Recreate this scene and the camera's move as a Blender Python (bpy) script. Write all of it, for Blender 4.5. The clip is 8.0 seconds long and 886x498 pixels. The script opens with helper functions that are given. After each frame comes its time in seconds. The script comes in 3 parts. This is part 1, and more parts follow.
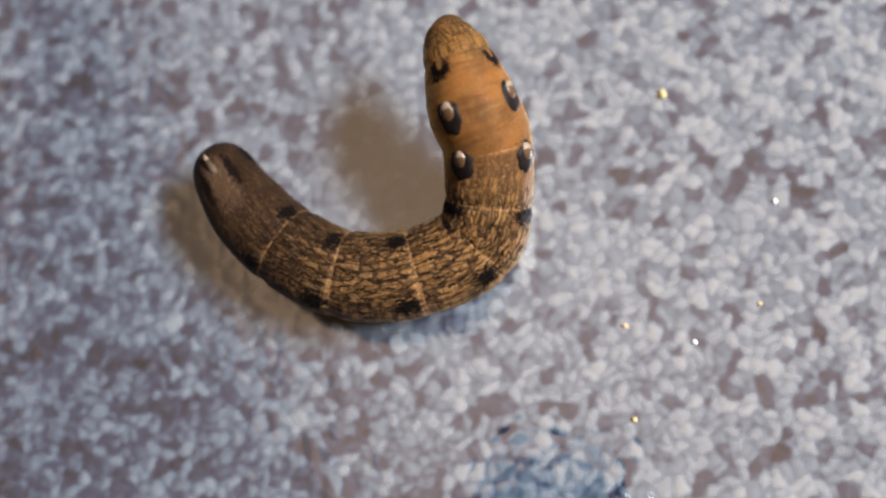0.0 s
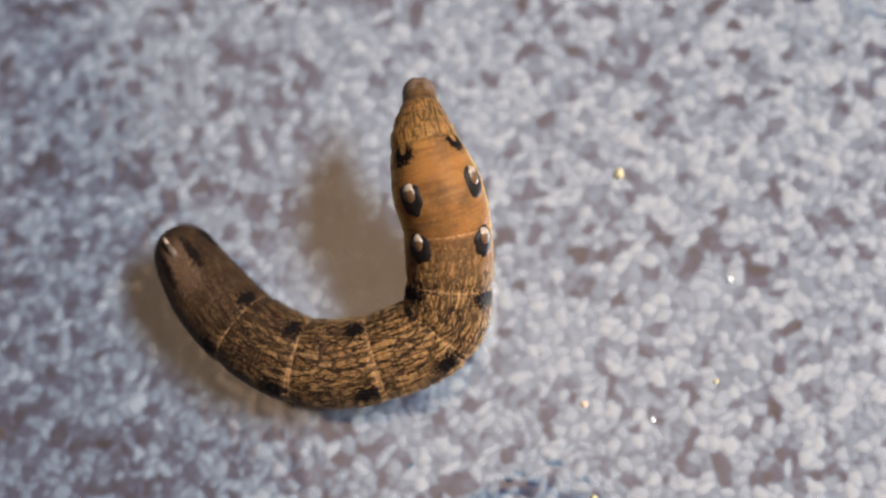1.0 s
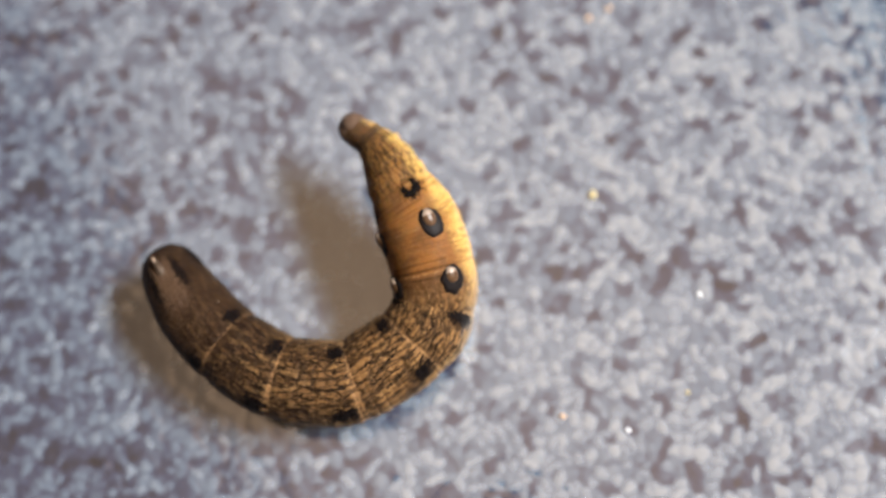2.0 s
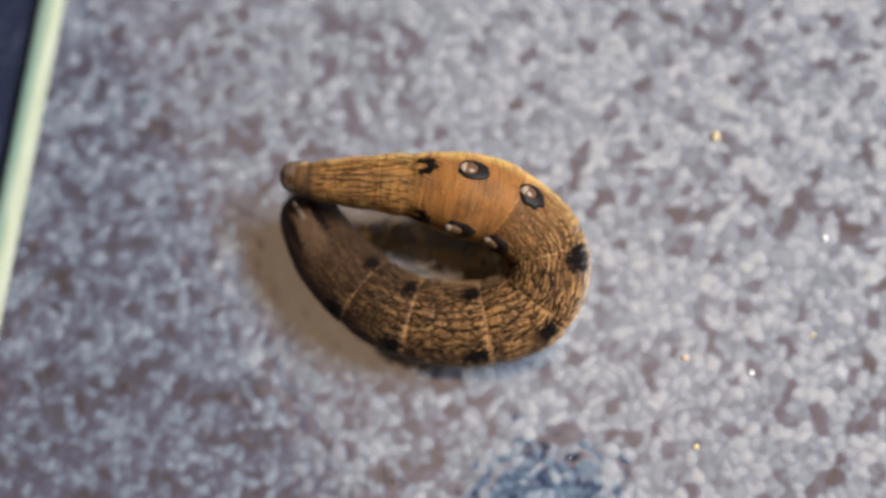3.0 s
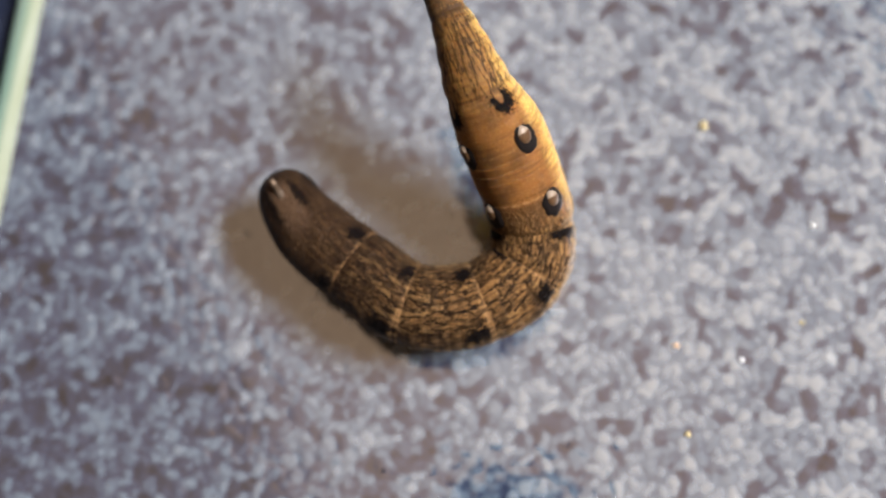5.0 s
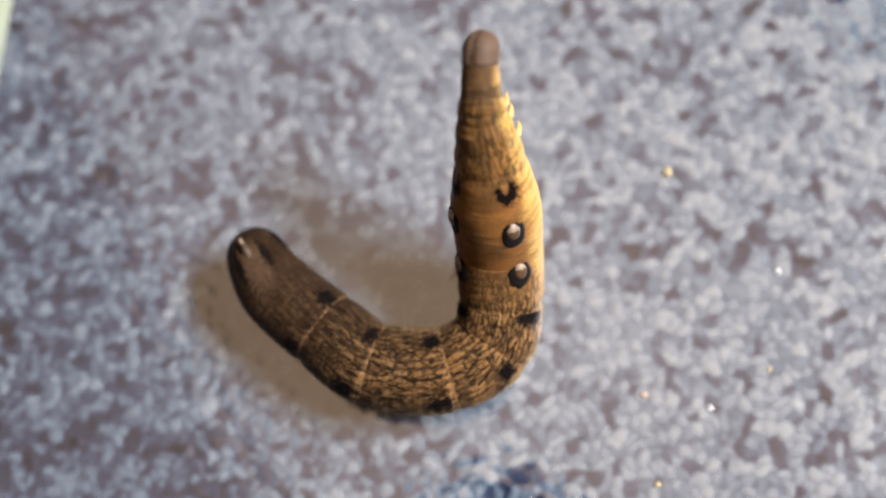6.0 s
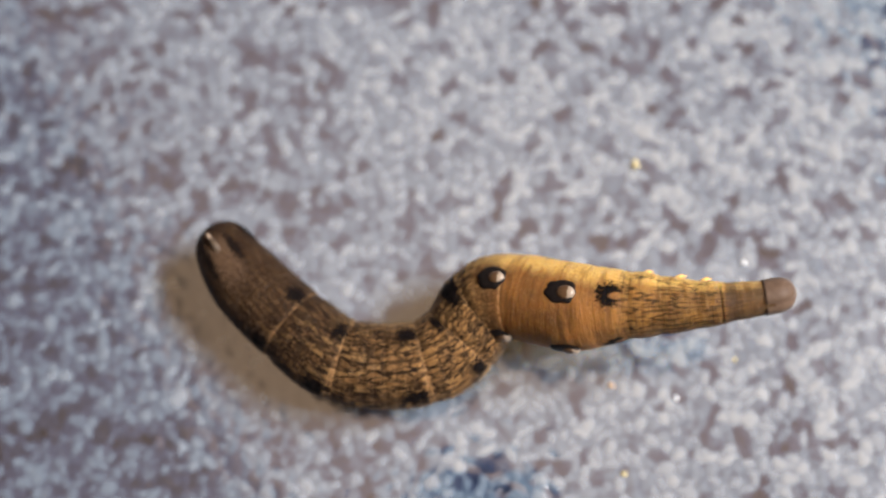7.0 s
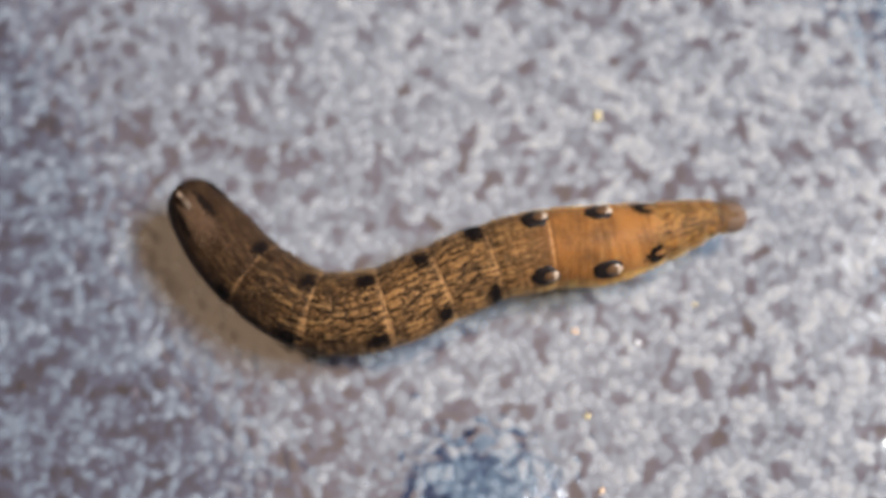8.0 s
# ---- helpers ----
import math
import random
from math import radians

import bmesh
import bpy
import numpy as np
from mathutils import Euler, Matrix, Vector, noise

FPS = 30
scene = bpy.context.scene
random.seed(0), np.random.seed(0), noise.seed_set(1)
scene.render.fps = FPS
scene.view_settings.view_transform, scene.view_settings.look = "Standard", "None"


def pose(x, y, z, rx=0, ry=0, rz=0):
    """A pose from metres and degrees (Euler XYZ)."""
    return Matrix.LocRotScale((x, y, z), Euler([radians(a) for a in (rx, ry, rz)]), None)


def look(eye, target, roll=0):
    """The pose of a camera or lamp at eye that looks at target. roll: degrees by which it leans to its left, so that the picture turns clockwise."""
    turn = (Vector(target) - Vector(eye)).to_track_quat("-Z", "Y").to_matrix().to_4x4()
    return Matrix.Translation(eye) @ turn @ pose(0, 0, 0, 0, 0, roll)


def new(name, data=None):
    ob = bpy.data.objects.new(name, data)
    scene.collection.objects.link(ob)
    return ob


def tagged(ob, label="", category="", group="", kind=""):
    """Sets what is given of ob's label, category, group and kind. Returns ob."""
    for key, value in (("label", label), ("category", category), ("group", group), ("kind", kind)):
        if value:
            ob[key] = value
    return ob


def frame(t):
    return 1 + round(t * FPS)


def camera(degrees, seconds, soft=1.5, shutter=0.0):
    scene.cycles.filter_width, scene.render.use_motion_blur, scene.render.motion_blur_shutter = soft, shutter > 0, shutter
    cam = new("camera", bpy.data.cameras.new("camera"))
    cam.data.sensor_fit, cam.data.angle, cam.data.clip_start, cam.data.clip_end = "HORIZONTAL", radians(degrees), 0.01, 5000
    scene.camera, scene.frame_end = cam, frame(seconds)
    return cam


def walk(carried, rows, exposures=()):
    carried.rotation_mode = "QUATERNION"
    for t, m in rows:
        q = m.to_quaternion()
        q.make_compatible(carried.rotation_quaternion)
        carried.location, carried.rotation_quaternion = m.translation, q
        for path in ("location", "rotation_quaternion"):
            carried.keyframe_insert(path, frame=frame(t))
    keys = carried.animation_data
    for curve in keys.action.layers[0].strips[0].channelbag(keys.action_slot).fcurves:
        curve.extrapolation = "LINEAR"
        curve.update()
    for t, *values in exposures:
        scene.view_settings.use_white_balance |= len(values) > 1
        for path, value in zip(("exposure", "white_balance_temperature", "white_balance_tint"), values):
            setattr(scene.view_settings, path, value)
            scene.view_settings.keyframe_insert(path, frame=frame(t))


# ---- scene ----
# ---------------------------------------------------------------- camera
cam = camera(45, 8.0, soft=2.4)
# close focus on the caterpillar's back, wide open
cam.data.dof.use_dof, cam.data.dof.focus_distance, cam.data.dof.aperture_fstop = True, 0.109, 8.5
CAMERA_ROWS = [
    (0, 21.7, -23.9, 117.6, 12.37, 5.01, 2.07),
    (0.2, 22.0, -24.2, 117.3, 12.41, 4.90, 2.08),
    (0.5, 22.1, -24.6, 117.6, 12.41, 4.74, 2.13),
    (0.6, 23.1, -24.2, 117.2, 12.63, 4.67, 2.21),
    (0.7, 23.6, -23.3, 117.5, 12.98, 4.53, 2.17),
    (0.9, 24.7, -19.8, 120.0, 13.76, 4.38, 1.71),
    (1, 24.3, -19.1, 120.1, 14.11, 4.22, 1.55),
    (1.2, 23.8, -20.6, 118.0, 14.47, 4.10, 1.46),
    (2.3, 22.1, -18.7, 126.7, 14.90, 2.08, 0.16),
    (2.5, 24.2, -16.1, 126.5, 13.45, 4.12, 0.29),
    (2.7, 18.8, -17.9, 126.9, 13.09, 4.38, 0.76),
    (2.9, 16.1, -19.4, 126.7, 12.67, 4.64, 1.21),
    (3, 13.7, -21.5, 125.6, 12.43, 4.84, 1.51),
    (3.2, 11.3, -21.3, 123.4, 12.29, 4.25, 1.55),
    (3.5, 9.0, -22.5, 123.2, 12.17, 3.49, 1.27),
    (3.8, 8.0, -24.9, 124.7, 12.81, 3.09, 1.31),
    (4, 6.7, -26.6, 124.3, 13.27, 2.85, 1.30),
    (4.1, 6.6, -26.6, 124.3, 13.24, 2.81, 1.30),
    (4.3, 7.5, -26.3, 123.9, 13.17, 2.71, 1.29),
    (4.4, 11.3, -26.0, 123.2, 13.16, 2.58, 1.01),
    (4.5, 11.6, -25.7, 123.2, 13.12, 2.53, 0.93),
    (4.6, 9.8, -25.8, 124.1, 13.27, 2.57, 0.91),
    (4.7, 9.6, -26.0, 124.2, 13.36, 2.64, 1.14),
    (5.8, 15.2, -17.2, 125.1, 12.42, 3.70, -0.33),
    (6, 12.6, -18.5, 125.1, 13.27, 2.36, -0.48),
    (6.3, 12.7, -17.9, 125.7, 13.16, 2.14, -0.48),
    (6.5, 13.2, -17.1, 125.9, 13.05, 1.98, -0.49),
    (6.6, 14.3, -17.0, 126.6, 13.03, 1.87, -0.59),
    (6.7, 14.4, -16.6, 126.5, 12.99, 1.77, -0.60),
    (6.8, 12.5, -16.9, 127.0, 12.99, 1.71, -0.54),
    (6.9, 12.2, -16.9, 126.9, 12.99, 1.63, -0.52),
    (7, 14.4, -18.9, 125.8, 12.91, 1.53, -0.65),
    (7.1, 16.4, -20.0, 125.3, 12.70, 1.51, -0.81),
    (7.3, 16.6, -20.7, 125.5, 12.29, 1.54, -1.04),
    (7.5, 16.6, -21.0, 126.0, 11.95, 1.63, -1.13),
    (7.8, 17.6, -22.7, 127.6, 11.69, 1.54, -1.38),
    (8, 18.1, -22.4, 127.8, 11.56, 1.54, -1.42),
]
walk(cam, [(t, pose(x / 1000, y / 1000, z / 1000, a, b, c)) for t, x, y, z, a, b, c in CAMERA_ROWS],
     exposures=[(0.0, -0.06), (0.5, -0.05), (1.0, 0.03), (2.5, 0.02), (3.0, -0.02), (3.5, -0.05), (4.5, -0.08), (6.0, 0.01), (6.5, 0.02), (7.5, 0.05), (8.0, 0.06)])

# ---------------------------------------------------------------- world, window light, exposure
MM = 0.001
world = bpy.data.worlds.new("sky")
scene.world = world
world.use_nodes = True
wn = world.node_tree
sky = wn.nodes.new("ShaderNodeTexSky")
sky.sky_type, sky.sun_disc, sky.sun_elevation, sky.sun_rotation = "NISHITA", False, radians(35), radians(200)
wn.links.new(sky.outputs[0], wn.nodes["Background"].inputs[0])
wn.nodes["Background"].inputs[1].default_value = 0.1


def area_light(name, size_x, size_y, power, colour, m):
    data = bpy.data.lights.new(name, "AREA")
    data.shape, data.size, data.size_y, data.energy, data.color = "RECTANGLE", size_x, size_y, power, colour
    ob = new(name, data)
    ob.matrix_world = m
    return ob


# daylight of the sky in the window's opening; warm unseen lamps added overhead for the board's brown sheen
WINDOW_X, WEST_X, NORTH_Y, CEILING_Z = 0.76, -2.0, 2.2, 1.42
OVERHEAD, OVERHEAD_X, OVERHEAD_Y = 2.05, -0.28, 0.37
OVERHEAD_SLOPE = Vector((-0.22, -0.12, -1.0))            # the way that the added lamps face, tilted to dim the lower left
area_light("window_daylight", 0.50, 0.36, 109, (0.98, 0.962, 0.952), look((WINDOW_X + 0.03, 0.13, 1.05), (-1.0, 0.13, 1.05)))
roof = look((OVERHEAD_X, OVERHEAD_Y, CEILING_Z + 0.36), Vector((OVERHEAD_X, OVERHEAD_Y, CEILING_Z + 0.36)) + OVERHEAD_SLOPE)
# two panels, the far one dimmer to darken the reflection at lower left
for name, shift, depth, power in (("overhead_lamp", -0.375, 1.3, 1.75), ("overhead_lamp_dim", 0.65, 0.75, 0.52)):
    lamp = area_light(name, OVERHEAD, depth, power, (1.0, 0.655, 0.41), roof @ Matrix.Translation((0, shift, 0)))
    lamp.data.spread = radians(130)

# ---------------------------------------------------------------- materials


class Nodes:
    """Short hand for a material's node tree."""

    def __init__(self, name):
        self.mat = bpy.data.materials.new(name)
        self.mat.use_nodes = True
        self.tree = self.mat.node_tree
        self.bsdf = self.tree.nodes["Principled BSDF"]

    def put(self, socket, value):
        if hasattr(value, "is_output"):
            self.tree.links.new(value, socket)
        elif isinstance(value, tuple) and len(value) == 3 and socket.type == "RGBA":
            socket.default_value = (*value, 1)
        else:
            socket.default_value = value

    def set(self, **values):
        for key, value in values.items():
            self.put(self.bsdf.inputs[key.replace("_", " ")], value)

    def maths(self, op, a, b=0.0, c=0.0):
        n = self.tree.nodes.new("ShaderNodeMath")
        n.operation = op
        for s, v in zip(n.inputs, (a, b, c)):
            self.put(s, v)
        return n.outputs[0]

    def blend(self, f, a, b):
        n = self.tree.nodes.new("ShaderNodeMix")
        n.data_type = "RGBA"
        self.put(n.inputs[0], f)
        self.put(n.inputs[6], a)
        self.put(n.inputs[7], b)
        return n.outputs[2]

    def ramp(self, f, stops, interp="LINEAR"):
        n = self.tree.nodes.new("ShaderNodeValToRGB")
        n.color_ramp.interpolation = interp
        e = n.color_ramp.elements
        while len(e) < len(stops):
            e.new(0.5)
        for el, (p, v) in zip(e, stops):
            el.position = p
            el.color = (*v, 1) if isinstance(v, tuple) else (v, v, v, 1)
        self.put(n.inputs[0], f)
        return n.outputs[0]

    def step(self, f, a, b, to0=0.0, to1=1.0):
        n = self.tree.nodes.new("ShaderNodeMapRange")
        n.interpolation_type = "SMOOTHSTEP"
        self.put(n.inputs[0], f)
        for s, v in zip(n.inputs[1:5], (a, b, to0, to1)):
            s.default_value = v
        return n.outputs[0]

    def coords(self, which="Object", scale=(1, 1, 1)):
        n = self.tree.nodes.new("ShaderNodeTexCoord")
        m = self.tree.nodes.new("ShaderNodeMapping")
        m.inputs["Scale"].default_value = scale
        self.tree.links.new(n.outputs[which], m.inputs[0])
        return m.outputs[0]

    def uv(self, name):
        n = self.tree.nodes.new("ShaderNodeUVMap")
        n.uv_map = name
        s = self.tree.nodes.new("ShaderNodeSeparateXYZ")
        self.tree.links.new(n.outputs[0], s.inputs[0])
        return s.outputs[0], s.outputs[1]

    def vector(self, x, y, z=0.0):
        n = self.tree.nodes.new("ShaderNodeCombineXYZ")
        for s, v in zip(n.inputs, (x, y, z)):
            self.put(s, v)
        return n.outputs[0]

    def noise(self, vec, scale, detail=3.0, rough=0.55, colour=False):
        n = self.tree.nodes.new("ShaderNodeTexNoise")
        self.put(n.inputs["Vector"], vec)
        n.inputs["Scale"].default_value, n.inputs["Detail"].default_value = scale, detail
        n.inputs["Roughness"].default_value = rough
        return n.outputs[1 if colour else 0]

    def voronoi(self, vec, scale, feature="F1", out=0, random=1.0):
        n = self.tree.nodes.new("ShaderNodeTexVoronoi")
        n.feature = feature
        self.put(n.inputs["Vector"], vec)
        n.inputs["Scale"].default_value = scale
        n.inputs["Randomness"].default_value = random
        return n.outputs[out]

    def bump(self, height, strength, distance):
        n = self.tree.nodes.new("ShaderNodeBump")
        n.inputs["Strength"].default_value, n.inputs["Distance"].default_value = strength, distance
        self.put(n.inputs["Height"], height)
        self.tree.links.new(n.outputs[0], self.bsdf.inputs["Normal"])


def paint_material(name, colour, rough, grain=40.0, spread=0.08):
    k = Nodes(name)
    co = k.coords()
    big, fine = k.noise(co, grain / 20, 4), k.noise(co, grain, 5)
    f = k.maths("ADD", k.maths("MULTIPLY", big, 0.6), k.maths("MULTIPLY", fine, 0.4))
    k.set(Base_Color=k.blend(f, tuple(c * (1 - spread) for c in colour), tuple(min(1, c * (1 + spread)) for c in colour)), Roughness=rough)
    k.bump(fine, 0.15, 0.002)
    return k.mat


def glass_top_material():
    """Stippled toughened glass over a dark backing: most of its look is reflection, over pale pebble tones that darken
    in the grooves.
    """
    k = Nodes("stippled_glass")
    co = k.coords()
    fine = k.noise(co, 1500, 4, 0.6)
    speck = k.noise(co, 800, 3, 0.55)
    # holds each pebble's dust, and the light fall-off painted into it
    n = k.tree.nodes.new("ShaderNodeAttribute")
    n.attribute_name = "dust"
    cloud = k.noise(co, 210, 4)
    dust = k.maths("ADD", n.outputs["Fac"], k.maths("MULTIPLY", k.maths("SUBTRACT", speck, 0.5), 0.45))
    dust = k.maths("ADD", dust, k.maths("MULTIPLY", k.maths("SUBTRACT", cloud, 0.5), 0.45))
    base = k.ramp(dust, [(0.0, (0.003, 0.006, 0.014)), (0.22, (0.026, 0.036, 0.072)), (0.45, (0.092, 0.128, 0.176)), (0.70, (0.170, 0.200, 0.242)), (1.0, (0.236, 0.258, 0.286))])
    k.set(Base_Color=base, Roughness=0.9, Specular_IOR_Level=0.0)
    k.set(Coat_Weight=1.0, Coat_IOR=4.0, Coat_Roughness=k.step(cloud, 0.3, 0.7, 0.06, 0.10))
    n = k.tree.nodes.new("ShaderNodeAttribute")
    n.attribute_name = "lump"
    k.bump(k.maths("ADD", n.outputs["Fac"], k.maths("MULTIPLY", fine, 0.25)), 1.0, 0.00030)
    return k.mat


def glass_edge_material():
    """Polished edge: a minty outer band, a paler yellow-green one inside, streaked along."""
    k = Nodes("green_glass_edge")
    co = k.coords("Object", (1, 0.12, 1))
    streak = k.noise(co, 900, 4)
    sep = k.tree.nodes.new("ShaderNodeSeparateXYZ")
    k.tree.links.new(k.coords(), sep.inputs[0])
    x = k.maths("ADD", k.maths("MULTIPLY", sep.outputs[0], 1000.0), k.maths("MULTIPLY", k.maths("SUBTRACT", streak, 0.5), 1.4))
    band = k.ramp(k.maths("DIVIDE", x, 5.0), [(0.0, (0.164, 0.295, 0.246)), (0.25, (0.213, 0.344, 0.287)), (0.42, (0.131, 0.205, 0.156)), (0.55, (0.279, 0.312, 0.221)), (0.85, (0.246, 0.271, 0.205)), (1.0, (0.180, 0.197, 0.197))])
    k.set(Base_Color=k.blend(k.step(streak, 0.35, 0.7, 0.0, 0.35), band, (0.42, 0.46, 0.40)), Roughness=0.25, IOR=1.5)
    return k.mat


def worktop_material():
    k = Nodes("dark_worktop")
    co = k.coords()
    speck = k.voronoi(co, 700)
    f = k.step(speck, 0.16, 0.26)
    k.set(Base_Color=k.blend(f, (0.030, 0.036, 0.055), (0.007, 0.010, 0.022)), Roughness=0.5, Specular_IOR_Level=0.15)
    k.bump(k.noise(co, 500, 4), 0.2, 0.0003)
    return k.mat


def skin_material():
    """Body skin, dark below. Map "body": u round the body (0.5 on the back), v along it from tail to head; map "ring": u within the segment, v round."""
    k = Nodes("caterpillar_skin")
    u, v = k.uv("body")
    phase, _ = k.uv("ring")
    mul, add, sub, top = (lambda a, b: k.maths("MULTIPLY", a, b)), (lambda a, b: k.maths("ADD", a, b)), (lambda a, b: k.maths("SUBTRACT", a, b)), (lambda a, b: k.maths("MAXIMUM", a, b))
    angle = mul(sub(u, 0.5), 360.0)                                      # degrees off the back line
    off = k.maths("ABSOLUTE", angle)
    s = mul(v, BODY)                                                     # millimetres along the body
    arc = mul(angle, 4.7 * math.pi / 180)                                # millimetres round it
    flat = k.vector(s, arc)
    fine = k.noise(flat, 3.2, 4, 0.65)
    blot = k.noise(flat, 0.35, 4)

    def oval(place, along_half, off_at, off_half):
        x = k.maths("DIVIDE", sub(s, place), along_half)
        y = k.maths("DIVIDE", sub(off, off_at), off_half)
        return k.maths("SQRT", add(mul(x, x), mul(y, y)))

    # long wavy dark lines, thick and broken; fine hair lines; short cross joints at the wrinkles
    wander = k.noise(k.vector(mul(s, 0.50), mul(arc, 0.85)), 1.0, 5, 0.66)
    waves = k.maths("SINE", add(mul(arc, 6.6), mul(wander, 20.0)))
    breaks = k.step(k.noise(k.vector(mul(s, 0.8), mul(arc, 1.8)), 1.0, 3, 0.6), 0.36, 0.54)
    lines = mul(k.step(waves, 0.15, 0.55), add(mul(breaks, 0.65), 0.35))
    wander_fine = k.noise(k.vector(add(mul(s, 1.1), 7.3), mul(arc, 1.5)), 1.0, 4, 0.65)
    hair = mul(k.step(k.maths("SINE", add(mul(arc, 14.0), mul(wander_fine, 19.0))), 0.35, 0.8), k.step(k.noise(k.vector(mul(s, 1.0), mul(arc, 2.4)), 1.0, 3), 0.46, 0.6))
    joint = mul(k.step(k.maths("SINE", add(mul(s, 2 * math.pi / STEP), mul(sub(k.noise(flat, 1.5, 3), 0.5), 7.0))), 0.70, 0.95), k.step(k.noise(flat, 1.1, 4), 0.49, 0.60))
    # small long cells with dark outlines, each of its own tone
    bent = k.noise(flat, 1.2, 3, 0.6, True)
    shift = k.tree.nodes.new("ShaderNodeVectorMath")
    shift.operation = "MULTIPLY_ADD"
    k.tree.links.new(bent, shift.inputs[0])
    shift.inputs[1].default_value = (0.9, 0.32, 0)
    k.tree.links.new(flat, shift.inputs[2])
    split = k.tree.nodes.new("ShaderNodeSeparateXYZ")
    k.tree.links.new(shift.outputs[0], split.inputs[0])
    packed = k.vector(mul(split.outputs[0], 0.50), mul(split.outputs[1], 1.75))
    outline = k.step(k.voronoi(packed, 1.0, "DISTANCE_TO_EDGE"), 0.04, 0.12, 1.0, 0.0)
    cell = k.tree.nodes.new("ShaderNodeSeparateXYZ")
    k.tree.links.new(k.voronoi(packed, 1.0, "F1", 1), cell.inputs[0])
    net = top(mul(lines, 0.98), top(mul(outline, 0.82), top(mul(hair, 0.30), mul(joint, 0.45))))
    # broad tone along the body: brown tail with its shade painted in, brown middle, tan front, amber thorax
    base = k.ramp(v, [(0.0, (0.015, 0.0076, 0.0043)), (0.08, (0.020, 0.0098, 0.005)), (0.18, (0.026, 0.0123, 0.0056)), (0.27, (0.056, 0.027, 0.010)), (0.38, (0.145, 0.072, 0.025)), (0.56, (0.215, 0.108, 0.037)),
                      (0.640, (0.085, 0.036, 0.012)), (0.650, (0.162, 0.066, 0.018)), (0.79, (0.175, 0.074, 0.020)), (0.815, (0.21, 0.100, 0.028)),
                      (0.93, (0.185, 0.092, 0.028)), (0.955, (0.10, 0.052, 0.021)), (0.975, (0.075, 0.042, 0.020)), (1.0, (0.05, 0.030, 0.018))])
    base = k.blend(k.step(blot, 0.38, 0.7, 0.0, 0.60), base, (0.050, 0.027, 0.013))
    pale_spots = k.step(fine, 0.50, 0.72, 0.0, 0.5)
    base = k.blend(mul(pale_spots, k.ramp(v, [(0.0, 0.06), (0.15, 0.12), (0.28, 0.8), (0.62, 0.8), (0.66, 0.3), (1.0, 0.5)])), base, (0.42, 0.240, 0.095))
    tone = mul(k.ramp(v, [(0.0, 0.08), (0.15, 0.2), (0.28, 1.0), (0.61, 1.0), (0.645, 0.0), (1.0, 0.0)]), 0.22)
    base = k.blend(mul(k.step(cell.outputs[0], 0.62, 0.75), tone), base, (0.24, 0.140, 0.055))
    base = k.blend(mul(k.step(cell.outputs[0], 0.36, 0.24), tone), base, (0.030, 0.016, 0.008))
    # amber to cream flank and belly
    edge = add(off, mul(sub(blot, 0.5), 40.0))
    flank = top(mul(k.step(edge, 58, 88), k.step(v, 0.15, 0.4, 0.08, 1.0)), mul(k.step(edge, 54, 84), k.step(v, 0.40, 0.68)))
    pale = k.ramp(v, [(0.0, (0.07, 0.042, 0.024)), (0.22, (0.17, 0.110, 0.055)), (0.45, (0.42, 0.270, 0.130)), (0.67, (0.50, 0.300, 0.085)), (0.95, (0.52, 0.32, 0.10)), (1.0, (0.18, 0.11, 0.06))])
    base = k.blend(mul(flank, k.step(fine, 0.35, 0.6, 0.45, 0.9)), base, pale)
    base = k.blend(mul(k.step(edge, 122, 150), 0.9), base, (0.030, 0.019, 0.013))
    # the dark net fades out on the smooth front, and thins on the flank
    strength = mul(k.ramp(v, [(0.0, 0.45), (0.12, 0.6), (0.20, 1.0), (0.57, 1.0), (0.635, 0.25), (0.648, 0.0), (1.0, 0.0)]), k.step(edge, 70, 120, 1.0, 0.45))
    col = k.blend(mul(mul(net, strength), k.step(blot, 0.2, 0.45, 0.7, 1.0)), base, (0.010, 0.0055, 0.0035))
    # crosswise creases on the smooth front, their shade painted into the colour
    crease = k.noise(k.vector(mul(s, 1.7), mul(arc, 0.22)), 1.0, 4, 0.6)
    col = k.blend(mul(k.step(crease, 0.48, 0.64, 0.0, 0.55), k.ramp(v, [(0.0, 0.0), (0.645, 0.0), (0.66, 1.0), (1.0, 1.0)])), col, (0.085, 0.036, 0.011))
    # long dark lines on the tapering thorax, and the band behind the head
    streaks = k.noise(k.vector(mul(s, 0.20), mul(angle, 0.075)), 1.0, 4, 0.6)
    ridge = k.step(k.maths("ABSOLUTE", sub(streaks, 0.5)), 0.015, 0.05, 1.0, 0.0)
    shade = top(ridge, k.step(streaks, 0.57, 0.66, 0.0, 0.85))
    st = mul(shade, k.ramp(v, [(0.0, 0.0), (0.800, 0.0), (0.825, 0.9), (0.93, 0.9), (0.97, 0.5), (1.0, 0.3)]))
    col = k.blend(mul(st, k.step(off, 86, 104, 1.0, 0.25)), col, (0.022, 0.012, 0.006))
    band = add(k.maths("ABSOLUTE", sub(s, 69.6)), mul(sub(fine, 0.5), 0.8))
    col = k.blend(k.step(band, 0.35, 0.75, 0.7, 0.0), col, (0.040, 0.022, 0.013))
    # fold lines between the segments
    place = add(phase, mul(sub(k.noise(flat, 2.2, 4), 0.5), 0.12))
    amount = k.ramp(v, [(0.0, 0.0), (0.16, 0.0), (0.17, 0.30), (0.25, 0.42), (0.655, 0.46), (0.66, 0.15), (1.0, 0.06)])
    worn = k.step(k.noise(flat, 1.6, 4), 0.38, 0.56, 0.2, 1.0)
